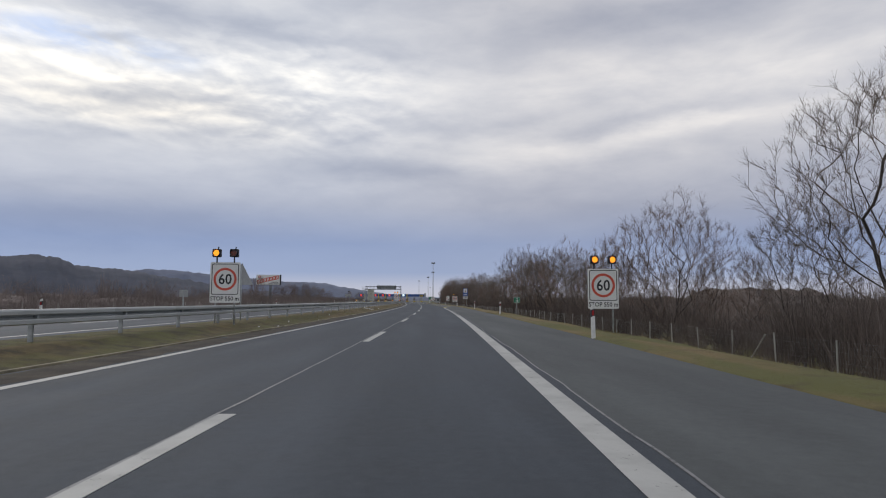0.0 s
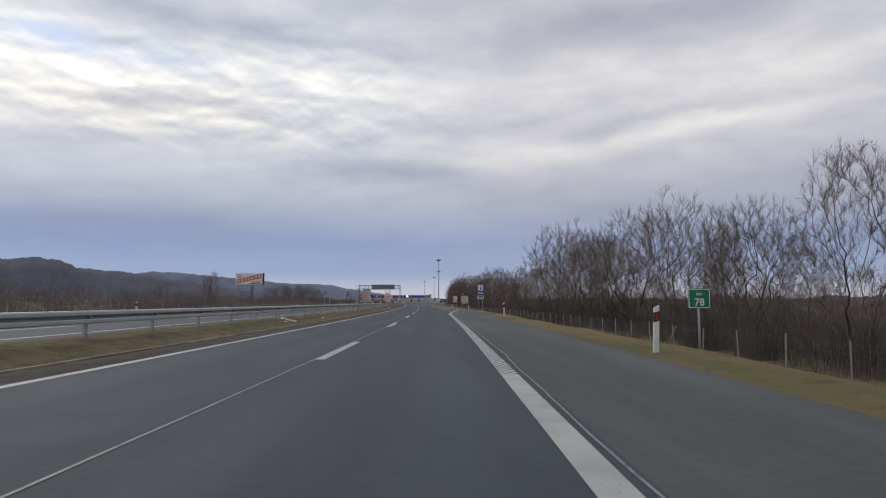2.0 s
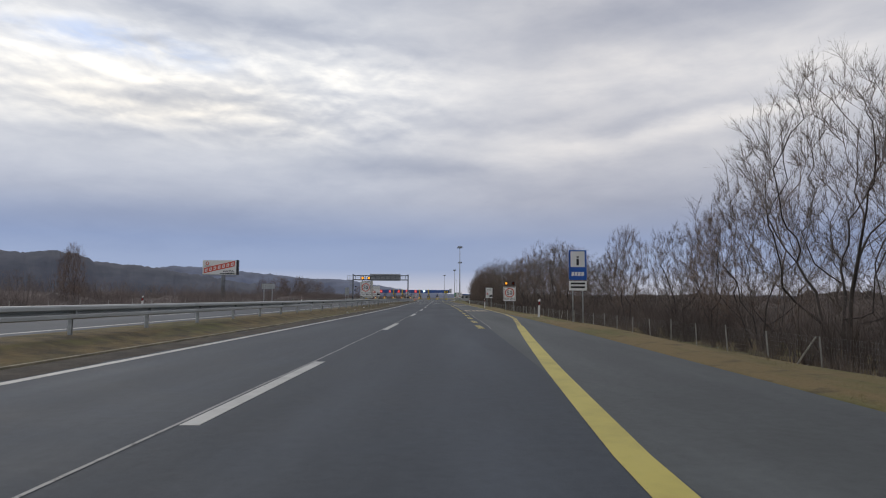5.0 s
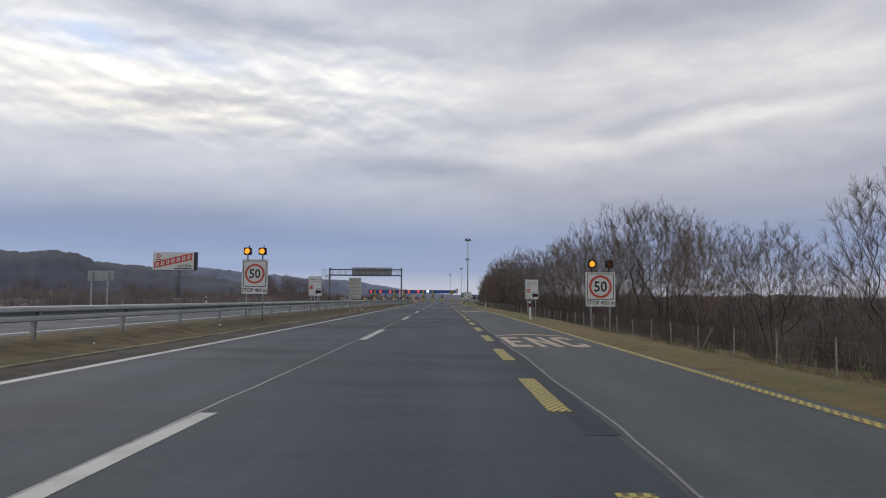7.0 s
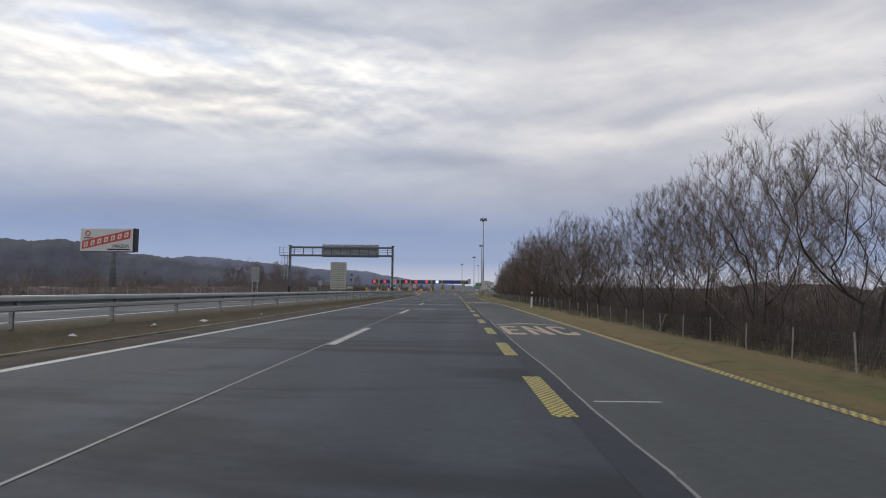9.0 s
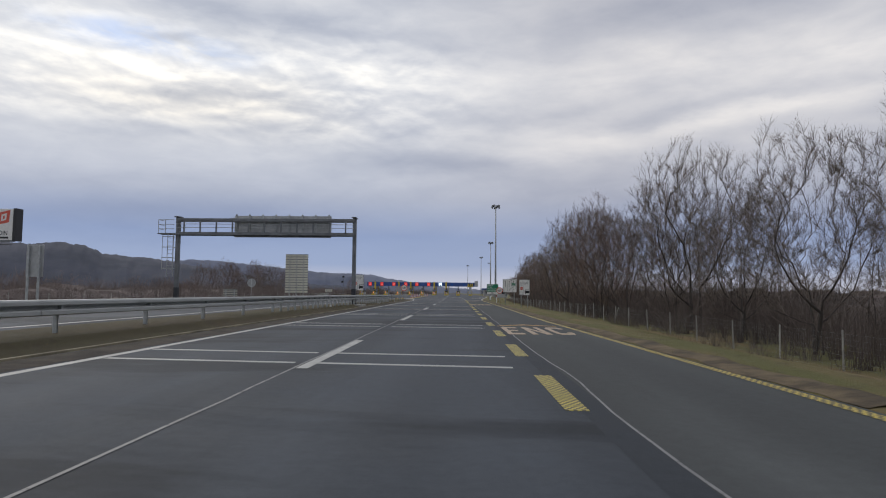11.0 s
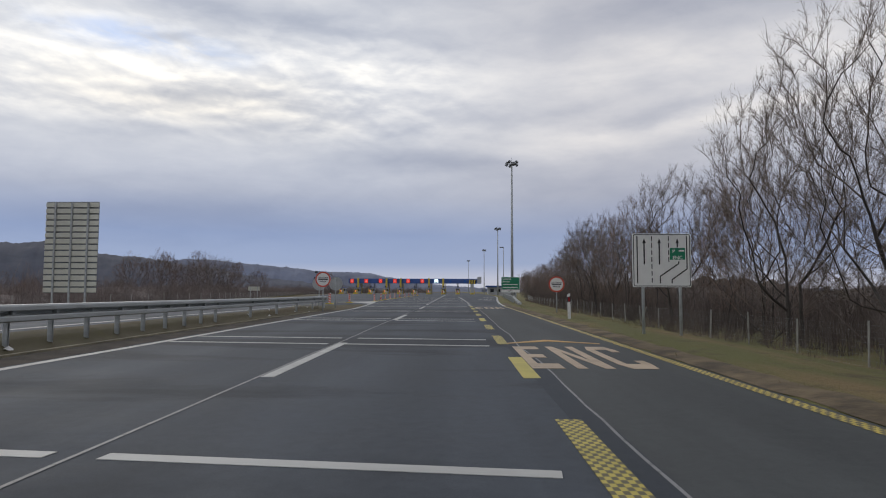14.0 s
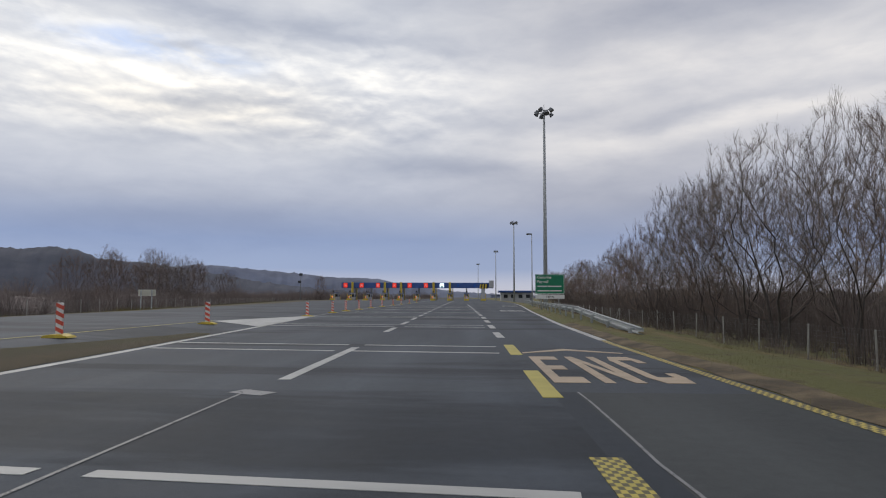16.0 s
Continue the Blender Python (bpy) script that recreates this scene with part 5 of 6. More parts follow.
# ---- toll plaza ----
def toll_gate():
    y = 556.5
    t = thing("toll_canopy", (0, y, 0), "long blue toll canopy on yellow columns", "toll gate")
    part("fascia", box(bmesh.new(), -43.0, 15.0, 0, 0.3, 4.65, 6.75, 0.04), BLUE_STEEL, t, "blue sheet metal fascia")
    part("roof", box(bmesh.new(), -42.8, 14.8, 0.31, 12.0, 5.2, 6.6, 0.05), WALL_GREY, t)
    for k in range(-6, 3):
        x = -1.3 + 6.2 * k
        if k in (-6, -4, -3, -1, 0):
            part("column", box(bmesh.new(), x - 0.55, x + 0.25, -0.9, -0.2, 0.0, 6.9, 0.04), YELLOW_STEEL, t, "yellow steel column")
            part("column", box(bmesh.new(), x + 0.75, x + 1.05, 3.2, 3.6, 0.0, 5.2, 0.03), YELLOW_STEEL, t, "yellow steel column")
        part("rear_column", box(bmesh.new(), x - 0.25, x + 0.25, 6.0, 6.5, 0.0, 5.2), POST_ZINC, t)
    reds = (-41.4, -35.2, -28.9, -22.6, -16.8, -10.6)
    for x in reds:
        sig = part("lane_signal", box(bmesh.new(), x - 0.75, x + 0.75, -0.22, -0.01, 4.85, 6.55, 0.03), RED_LIT, t, "lit red lane closed signal")
        for s0 in (-1, 1):
            part("cross_mark", slab(bmesh.new(), [(x - 0.42 * s0, 5.25), (x - 0.26 * s0, 5.25), (x + 0.42 * s0, 6.15), (x + 0.26 * s0, 6.15)][::s0], -0.25 - 0.012 * (s0 + 1), -0.225 - 0.012 * (s0 + 1)), SIGN_WHITE, sig)
        part("frame", band(bmesh.new(), rounded(x - 0.82, x + 0.82, 4.78, 6.62, 0.04), rounded(x - 0.74, x + 0.74, 4.86, 6.54, 0.03), -0.3, -0.012), LAMP_BODY, sig)
    sig = part("lane_signal", box(bmesh.new(), -5.3, -3.7, -0.22, -0.01, 4.95, 6.5, 0.03), WHITE_LIT, t, "lit white and green lane open signal")
    part("arrow_mark", box(bmesh.new(), -4.9, -4.1, -0.25, -0.225, 5.0, 5.4), SIGN_GREEN, sig)
    for x in (1.7, 8.0):
        part("lane_panel", box(bmesh.new(), x - 0.45, x + 0.45, -0.12, -0.01, 5.1, 6.2), SIGN_BLUE, t)
    part("white_panel", box(bmesh.new(), 13.4, 15.2, -0.3, -0.01, 4.9, 7.6, 0.05), WALL_GREY, t)
    for k in range(-7, 3):
        x = -1.3 + 6.2 * k
        isl = thing("toll_island", (x, y - 8, 0), "concrete toll island with a yellow nose and a grey booth", "toll booth", "toll islands")
        part("kerb", box(bmesh.new(), -0.95, 0.95, 0, 18, 0, 0.18, 0.04), CONCRETE, isl)
        part("nose", slab(bmesh.new(), [(-0.95, 0.0), (-0.85, 0.45), (-0.5, 0.7), (0.5, 0.7), (0.85, 0.45), (0.95, 0.0)], -1.2, -0.02), YELLOW_PLASTIC, isl, "yellow crash cushion")
        for q in (0, 1):
            part("chevron_board", slab(bmesh.new(), [(-0.3 + 0.3 * q, 0.75), (-0.3 + 0.3 * q, 1.55), (0.0 + 0.3 * q, 1.55), (0.0 + 0.3 * q, 0.75)], -0.4, -0.34), (SIGN_RED, SIGN_WHITE)[q], isl)
        part("guard_bar", rod(bmesh.new(), (-0.8, 0.6, 0.18), (-0.8, 0.6, 2.3), 0.09, sides=8), YELLOW_STEEL, isl)
        part("guard_bar", rod(bmesh.new(), (0.8, 0.6, 0.18), (0.8, 0.6, 2.3), 0.09, sides=8), YELLOW_STEEL, isl)
        part("cabinet", box(bmesh.new(), -0.45, 0.35, 1.6, 2.6, 0.19, 1.5 + 0.35 * (k % 3), 0.04), (STEEL_DARK, WALL_GREY, CONCRETE)[k % 3], isl)
        part("lane_lamp", rod(bmesh.new(), (0.1, 1.2, 0.19), (0.1, 1.2, 3.0), 0.05, sides=6), STEEL_DARK, isl)
        part("lamp_box", box(bmesh.new(), -0.15, 0.35, 1.05, 1.35, 3.0, 3.6, 0.03), LAMP_BODY, isl)
        booth = part("booth", box(bmesh.new(), -0.85, 0.85, 6.2, 9.6, 0.19, 2.6, 0.06), WALL_GREY, isl)
        part("window", box(bmesh.new(), -0.7, 0.7, 6.14, 6.19, 1.25, 2.3), GLASS_DARK, booth)
        part("side_window", box(bmesh.new(), 0.86, 0.89, 6.6, 9.2, 1.25, 2.3), GLASS_DARK, booth)
        part("booth_roof", box(bmesh.new(), -1.05, 1.05, 5.9, 9.9, 2.61, 2.8, 0.03), BLUE_STEEL, booth)
        part("barrier_post", box(bmesh.new(), 0.5, 0.85, 10.4, 10.8, 0.19, 1.25), YELLOW_STEEL, isl)
        part("machine", box(bmesh.new(), -0.5, 0.1, 3.4, 3.9, 0.19, 1.9, 0.04), (YELLOW_STEEL, CONCRETE)[k % 2], isl)
        if k < 0:
            part("warning_lamp", rod(bmesh.new(), (0, -0.6, 1.15), (0, -0.6, 1.6), 0.16, 0.12, 8), AMBER_LIT, isl, "lit amber lamp")
    t2 = thing("height_gauge", (11.2, y - 9, 0), "grey post with a striped yellow and black height board", "height gauge")
    part("post", box(bmesh.new(), -0.9, 0.5, 0, 0.6, 0, 4.4, 0.05), WALL_GREY, t2)
    for k in range(6):
        part("board_stripe", slab(bmesh.new(), [(-1.6 + k * 0.5, 4.4), (-1.4 + k * 0.5, 6.1), (-0.9 + k * 0.5, 6.1), (-1.1 + k * 0.5, 4.4)], -0.1, 0.1), (YELLOW_STEEL, SIGN_BLACK)[k % 2], t2)


toll_gate()


def plaza_building(x, y):
    t = thing("plaza_building", (x, y, 0), "low pale service building with a flat blue roof", "building")
    part("wall", box(bmesh.new(), -6, 7, 0, 9, -1.5, 3.2), WALL_GREY, t)
    part("roof", box(bmesh.new(), -7, 8, -1.2, 10, 3.21, 4.0, 0.05), BLUE_STEEL, t, "flat blue roof edge")
    for k in range(4):
        part("window", box(bmesh.new(), -5 + 3 * k, -3.4 + 3 * k, -0.05, -0.004, 1.0, 2.4), GLASS_DARK, t)
    part("door", box(bmesh.new(), 5.6, 6.6, -0.06, -0.004, -0.2, 2.1), STEEL_DARK, t)


plaza_building(25.0, 575.0)


# ---- trees ----
def chain_tubes(nodes, parent, radius, sides_of):
    """Vertices and faces of the branches of a tree given as nodes with their parents and radii."""
    kids = [[] for _ in nodes]
    for i, p in enumerate(parent):
        if p >= 0:
            kids[p].append(i)
    thick_part, thin_part = ([], []), ([], [])
    starts = [(-1, i) for i, p in enumerate(parent) if p < 0]
    while starts:
        before, i = starts.pop()
        run = [before, i] if before >= 0 else [i]
        while kids[i]:
            best = max(kids[i], key=lambda k: radius[k])
            starts += [(i, k) for k in kids[i] if k != best]
            i = best
            run.append(i)
        if len(run) < 2:
            continue
        lead = radius[run[1]]
        sides = sides_of(lead)
        vs, fs = thick_part if lead > 0.026 else thin_part
        n0 = len(vs)
        for k, j in enumerate(run):
            d = (nodes[run[min(k + 1, len(run) - 1)]] - nodes[run[max(k - 1, 0)]])
            d = d / (np.linalg.norm(d) + 1e-9)
            a = np.cross(d, (0.31, 0.93, 0.2))
            a /= np.linalg.norm(a) + 1e-9
            b = np.cross(d, a)
            r = min(radius[j], lead) if k == 0 else radius[j]
            for s in range(sides):
                c = 2 * math.pi * s / sides
                vs.append(nodes[j] + (a * math.cos(c) + b * math.sin(c)) * r)
        for k in range(len(run) - 1):
            for s in range(sides):
                i0, i1 = n0 + k * sides + s, n0 + k * sides + (s + 1) % sides
                fs.append((i0, i1, i1 + sides, i0 + sides))
    return thick_part, thin_part


def bare_tree(seed, stems, lean, wide, low, tips, fan, sprays, twig_mat, label, thick=1.0, bush=False, round_top=1.0):
    """A leafless tree ten metres high. Stems rise from the foot; every tip of the crown joins the limb that it reaches
    by the shortest way, and the limbs are as thick as the tips that they bear.
    lean: degrees of the outer stems; wide: half the crown's width; low: height where the crown begins; fan: how directly the
    branches run from the foot to the tips."""
    g = np.random.default_rng(seed)
    t = thing("bare_bush" if bush else "bare_tree", (0, 0, 0), label, "bush" if bush else "tree", "roadside bushes" if bush else "roadside trees")
    nodes, parent, run = [], [], []

    def put(p, up):
        nodes.append(np.asarray(p, float))
        parent.append(up)
        run.append(run[up] + np.linalg.norm(nodes[-1] - nodes[up]) if up >= 0 else 0.0)
        return len(nodes) - 1

    crook = lambda s: g.normal(0, s, 3) * (1, 1, 0.5)
    for s in range(stems):
        az = 2 * math.pi * (s + g.uniform(-0.3, 0.3)) / stems
        tilt = radians(lean * (g.uniform(0.1, 0.5) if s % 3 == 0 else g.uniform(0.6, 1.1)))
        d = np.array((math.sin(tilt) * math.cos(az), math.sin(tilt) * math.sin(az), math.cos(tilt)))
        p = np.array((math.cos(az) * 0.2, math.sin(az) * 0.2, -0.7)) * (1 if stems > 1 else (0, 0, 1))
        up = put(p, -1)
        for k in range(int(g.uniform(2.8, 5.2) / 0.5)):
            d = d + crook(0.06) + (0, 0, 0.012)
            d /= np.linalg.norm(d)
            p = p + d * 0.5
            up = put(p, up)
    mid, half = 0.5 * (10 + low), 0.5 * (10 - low)
    goals = []
    while len(goals) < tips:
        d = g.normal(0, 1, 3)
        d /= np.linalg.norm(d)
        if d[2] < -0.86:
            continue
        lobe = 0.95 + 0.26 * noise.noise(Vector(d * 1.7) + Vector((seed * 3.1, 0, 0))) + 0.16 * noise.noise(Vector(d * 4.0) + Vector((0, seed * 2.3, 0)))
        q = g.uniform(0.1, 1.0) ** 0.36 * lobe
        taper = 1.0 - 0.30 * (1 - round_top) * max(0.0, d[2])
        goals.append((d[0] * wide * q * taper, d[1] * wide * q * taper, mid + d[2] * half * min(q, 1.03)))
    goals = np.array(goals)
    goals = goals[np.argsort(np.linalg.norm(goals - (0, 0, low * 0.7), axis=1))]
    for goal in goals:
        at = np.array(nodes)
        step = goal - at
        far = np.linalg.norm(step, axis=1)
        cost = far + fan * np.array(run) + 2.2 * np.maximum(0.0, 0.62 * far - step[:, 2]) + np.where(at[:, 2] < 0.9, 1.5, 0.0)
        best = int(np.argmin(cost))
        n = max(1, int(far[best] / 0.5))
        p, up = nodes[best], best
        sag = np.array((0, 0, -0.10)) * far[best]
        for k in range(1, n + 1):
            q = k / n
            w = p + (goal - p) * q + sag * 4 * q * (1 - q) * 0.5 + (crook(0.032 * min(1.0, far[best])) if k < n else 0)
            up = put(w, up)
    flow = np.zeros(len(nodes))
    leaf = np.ones(len(nodes), bool)
    for i in range(len(nodes) - 1, -1, -1):
        if parent[i] >= 0:
            leaf[parent[i]] = False
        flow[i] += 1.0 if leaf[i] else 0.0
        if parent[i] >= 0:
            flow[parent[i]] += flow[i]
    radius = np.minimum(0.0048 * thick * np.maximum(flow, 1.0) ** 0.61, 0.19 * thick)
    sides_of = lambda r: 6 if r > 0.05 else (4 if r > 0.022 else 3)
    (vs, fs), (thin_vs, thin_fs) = chain_tubes(nodes, parent, radius, sides_of)
    me = bpy.data.meshes.new("trunk")
    me.from_pydata([tuple(p) for p in vs], [], fs)
    link("trunk", me, BARK, t, "", True)
    # fine twigs round the outer branches
    centre = np.array((0, 0, low + 0.25 * (10 - low)))
    arr = np.array(nodes)
    outer = np.flatnonzero((flow <= 7) & (arr[:, 2] > low * 0.8))
    if bush:
        outer = np.flatnonzero((flow <= 6) & (arr[:, 2] > 0.5))
    per = sprays / max(1, len(outer))
    vs, fs = thin_vs, thin_fs
    for i in outer:
        away = arr[i] - centre
        away /= np.linalg.norm(away) + 1e-9
        own = arr[i] - arr[parent[i]] if parent[i] >= 0 else away
        own = own / (np.linalg.norm(own) + 1e-9)
        for _ in range(int(per + g.random())):
            d = 0.5 * own + 0.45 * away + (0, 0, 0.15) + g.normal(0, 0.36, 3)
            d /= np.linalg.norm(d)
            a = arr[i] - own * g.uniform(0, 0.4)
            long = g.uniform(0.25, 0.8)
            b = a + d * long
            ends = [(a, b, 1.25)]
            for _ in range(1 if bush else 3):
                e = a + (b - a) * g.uniform(0.2, 0.8)
                f = d + g.normal(0, 0.45, 3) + (0, 0, 0.1)
                ends.append((e, e + f / np.linalg.norm(f) * long * g.uniform(0.3, 0.65), 0.9))
            for a0, b0, w in ends:
                o = np.cross(b0 - a0, g.normal(0, 1, 3))
                o /= np.linalg.norm(o) + 1e-9
                w *= 0.0054 if bush else 0.0046
                k = len(vs)
                vs += [a0 + o * w, a0 - o * w, b0]
                fs.append((k, k + 1, k + 2))
    me = bpy.data.meshes.new("crown")
    me.from_pydata([tuple(p) for p in vs], [], fs)
    tagged(link("crown", me, twig_mat, t), kind="stuff")
    return t


KINDS = [
    bare_tree(21, 7, 28, 5.9, 0.6, 860, 0.52, 7000, TWIG, "bare many-stemmed willow with a wide round crown", 1.0),
    bare_tree(22, 3, 9, 3.1, 1.4, 470, 0.42, 4800, TWIG, "bare grey-brown alder with upright stems", 1.05, False, 0.7),
    bare_tree(23, 5, 15, 4.0, 0.8, 560, 0.48, 5400, TWIG_RED, "bare reddish-brown roadside tree with several stems", 1.0),
    bare_tree(24, 2, 12, 4.2, 2.2, 480, 0.38, 4500, TWIG, "bare tree with forked dark stems and an open crown", 1.25, False, 0.9),
    bare_tree(25, 2, 7, 2.4, 0.8, 350, 0.42, 3800, TWIG_RED, "bare slim tree with steep branches", 1.0, False, 0.5),
    bare_tree(26, 4, 16, 4.1, 1.3, 540, 0.44, 5000, TWIG, "bare tree with several leaning trunks", 1.15),
    bare_tree(27, 4, 13, 3.6, 0.4, 280, 0.5, 3200, TWIG, "bare tree of the second row with thin twigs", 1.0),
    bare_tree(28, 7, 34, 4.6, -0.6, 160, 0.6, 2600, TWIG_DARK, "low bare bush with many thin stems", 0.9, True),
    bare_tree(29, 7, 30, 4.2, -0.6, 160, 0.6, 2600, TWIG_DARK, "low reddish bare bush with many stems", 0.9, True),
]
USED = set()


def plant(k, x, y, h, turn, slim=1.0):
    s = h / 10.35
    m = pose(x, y, ground_z(x, y) - 0.1, 0, 0, turn) @ Matrix.Diagonal((s * slim, s * slim, s, 1))
    if k in USED:
        first = KINDS[k].scale
        copy_thing(KINDS[k], m @ Matrix.Diagonal((1 / first.x, 1 / first.y, 1 / first.z, 1)))
    else:
        USED.add(k)
        KINDS[k].matrix_basis = m


# along the bank: y and height of the top over the road
ROW = ((29, 14), (36, 8.6), (42, 5.2), (47, 5.2), (54, 11.3), (64, 7.3), (69, 9.4), (77, 7.9), (84, 7.4), (91, 10.8), (97, 10.2), (104, 8.8), (110, 9.4), (116, 10.2), (123, 12.4),
       (131, 13.0), (138, 9.0), (145, 8.0), (152, 7.6), (163, 9.0), (170, 7.4), (179, 6), (185, 6.4), (190, 8), (197, 10.2), (204, 11.2), (213, 9.5), (220, 11.0), (228, 9.4), (236, 11.2), (245, 10.3), (253, 9.8),
       (260, 8.0), (267, 12.2), (273, 11.6), (279, 9.2), (285, 10.6), (290, 11.8), (295, 12.0), (301, 12.3), (307, 11.2), (312, 9.6), (317, 8.4), (323, 10.2), (328, 7.8), (334, 9.4), (340, 9.7), (345.5, 9.7), (351, 9.5), (357, 9.7), (363, 10.6), (368, 8.4), (376, 7.4), (384, 8.1))
rng = random.Random(5)


def tree_x(y):
    return along(y, (29, 23.0), (49, 22.0), (60, 22.3), (240, 22.3), (285, 19.6), (350, 19.8), (420, 24), (600, 36))


def row_top(y):
    return along(y, *ROW, (400, 8.4), (600, 9.5))


for i, (y, top) in enumerate(ROW):
    k = {29: 3, 36: 1, 42: 4, 47: 4, 54: 0, 64: 4, 69: 4, 77: 5, 84: 4, 91: 2, 97: 5, 104: 4, 123: 2, 131: 5, 138: 2, 145: 4, 185: 4, 190: 1, 197: 3, 267: 3, 273: 1, 295: 3, 301: 5, 307: 3, 317: 4, 323: 3, 328: 4, 334: 2, 340: 0, 345.5: 5, 351: 2, 357: 5, 363: 0, 368: 2, 376: 5, 384: 2}.get(y) or rng.choice((1, 2, 5, 2, 1, 3, 2, 4, 5))
    x = tree_x(y) + (0.8 if y < 60 else rng.uniform(-0.6, 1.6))
    plant(k, x, y, top - ground_z(x, y), rng.uniform(0, 360), 1.14 if y == 54 else 0.7 if y in (340, 363) else (rng.uniform(0.85, 1.1) if y < 280 else rng.uniform(0.78, 0.98)))
for y in steps(392, 540, 7.5):
    x = tree_x(y) + rng.uniform(-1.0, 2.0)
    plant(rng.choice((6, 6, 4)), x, y + rng.uniform(-2, 2), row_top(y) + 0.3 + rng.uniform(-0.7, 0.7), rng.uniform(0, 360))
for y in steps(62, 520, 9.0):
    x = tree_x(y) + rng.uniform(4.0, 9.0)
    plant(6, x, y + rng.uniform(-2, 2), (row_top(y) + 1.4) * rng.uniform(0.78, 0.98), rng.uniform(0, 360), 1.15)
# beyond the opposite lanes
for x, y, h in ((-70, 470, 14), (-77, 478, 16.5), (-84, 472, 15.5), (-90, 480, 16.5), (-96, 474, 15), (-64, 476, 12.5), (-60, 484, 10), (-81, 492, 14), (-73, 486, 14), (-88, 490, 13), (-52, 560, 11), (-49, 640, 10), (-130, 420, 10), (-150, 380, 11)):
    plant(rng.choice((0, 2, 4)), x, y, h, rng.uniform(0, 360))
for x, y, h in ((-43, 186, 10.2), (-45.5, 189, 9.6)):
    plant(4, x, y, h, 40 * x, 0.75)
for y in steps(60, 700, 11):
    plant(6, opp_left(y) - rng.uniform(45, 75), y, rng.uniform(4.5, 8.5), rng.uniform(0, 360), 1.2)
for y in steps(330, 620, 9):
    plant(rng.choice((6, 2, 6)), opp_left(y) - rng.uniform(20, 48), y + rng.uniform(-3, 3), rng.uniform(3.2, 5.8), rng.uniform(0, 360), 1.2)
for y in steps(25, 640, 7.5):
    plant(rng.choice((7, 8)), opp_left(y) - rng.uniform(24, 38), y + rng.uniform(-3, 3), rng.uniform(4.0, 6.6), rng.uniform(0, 360), 1.1)
for y in steps(16, 470, 4.6):
    plant(rng.choice((7, 8)), fence_x(y) + 1.8 + rng.uniform(0, 4.0), y + rng.uniform(-3, 3), rng.uniform(3.0, 5.8), rng.uniform(0, 360), 1.15)


# ---- brush, grass, far woods: uncountable stuff ----
def stems_mesh(name, label, material, feet, count, high, lean, width, seed, category="shrubs"):
    """Many thin three-sided stems that fan out from the given feet (rows of x, y, z, scale)."""
    g = np.random.default_rng(seed)
    feet = np.repeat(np.asarray(feet, float), count, axis=0)
    n = len(feet)
    s = feet[:, 3]
    a, l = g.uniform(0, 2 * np.pi, n), np.abs(g.normal(0, lean, n))
    h = s * high * g.uniform(0.45, 1.0, n)
    root = feet[:, :3] + np.c_[g.normal(0, 0.25, n) * s, g.normal(0, 0.25, n) * s, np.full(n, -0.05)]
    tip = root + np.c_[np.cos(a) * l * h, np.sin(a) * l * h, h]
    t = g.uniform(0, 2 * np.pi, n)
    w = width * s * g.uniform(0.6, 1.4, n)
    rows = [root + np.c_[np.cos(t + 2.094 * j), np.sin(t + 2.094 * j), np.zeros(n)] * w[:, None] for j in range(3)]
    rows.append(tip)
    verts = np.stack(rows, 1).reshape(-1, 3)
    b = (np.arange(n) * 4)[:, None]
    tris = np.concatenate([b + np.array([[j, (j + 1) % 3, 3]]) for j in range(3)])
    me = bpy.data.meshes.new(name)
    me.from_pydata(verts.tolist(), [], tris.tolist())
    ob = link(name, me, material)
    return tagged(ob, label, category, kind="stuff")


def feet_along(n, y0, y1, x_of, deep, size, seed, zf=ground_z, power=1.0):
    g = np.random.default_rng(seed)
    out = []
    for q, r, s in zip(g.uniform(0, 1, n), g.uniform(0, 1, n), g.uniform(*size, n)):
        y = y0 + (y1 - y0) * q ** power
        x = x_of(y) + deep * r
        clump = 0.72 + 0.75 * noise.noise((x * 0.10, y * 0.06, seed)) + 0.3 * noise.noise((x * 0.3, y * 0.25, seed))
        out.append((x, y, zf(x, y), s * max(0.35, clump)))
    return out


stems_mesh("brush", "dense dark brown leafless brush behind the fence", BRUSH, feet_along(6800, 5, 470, lambda y: fence_x(y) + 0.7, 13.0, (0.6, 1.45), 31, power=1.25), 22, 3.4, 0.5, 0.015, 32)
stems_mesh("brush", "dark brown leafless brush among the roadside trees", BRUSH, feet_along(2600, 20, 520, lambda y: fence_x(y) + 8, 11.0, (0.7, 1.4), 39), 11, 4.4, 0.55, 0.038, 40)
stems_mesh("brush", "brown leafless hedge across the field behind the trees", BRUSH, feet_along(1800, -20, 620, lambda y: 92, 22, (0.8, 1.4), 49), 12, 4.6, 0.5, 0.07, 50)
stems_mesh("brush", "brown leafless brush at the foot of the bank", TWIG, feet_along(1500, 8, 440, lambda y: fence_x(y) - 1.2, 2.2, (0.3, 0.75), 33), 12, 1.9, 0.4, 0.013, 34)
stems_mesh("brush", "brown leafless thicket beyond the opposite lanes", BRUSH_HAZED, feet_along(4500, 5, 640, lambda y: opp_left(y) - 40, 25, (0.7, 1.45), 35), 20, 3.9, 0.5, 0.024, 36)
stems_mesh("brush", "brown leafless brush beyond the toll gates", BRUSH_HAZED, feet_along(800, 560, 900, lambda y: opp_left(y) - 28, 24, (0.9, 1.7), 71), 12, 4.2, 0.5, 0.075, 72)
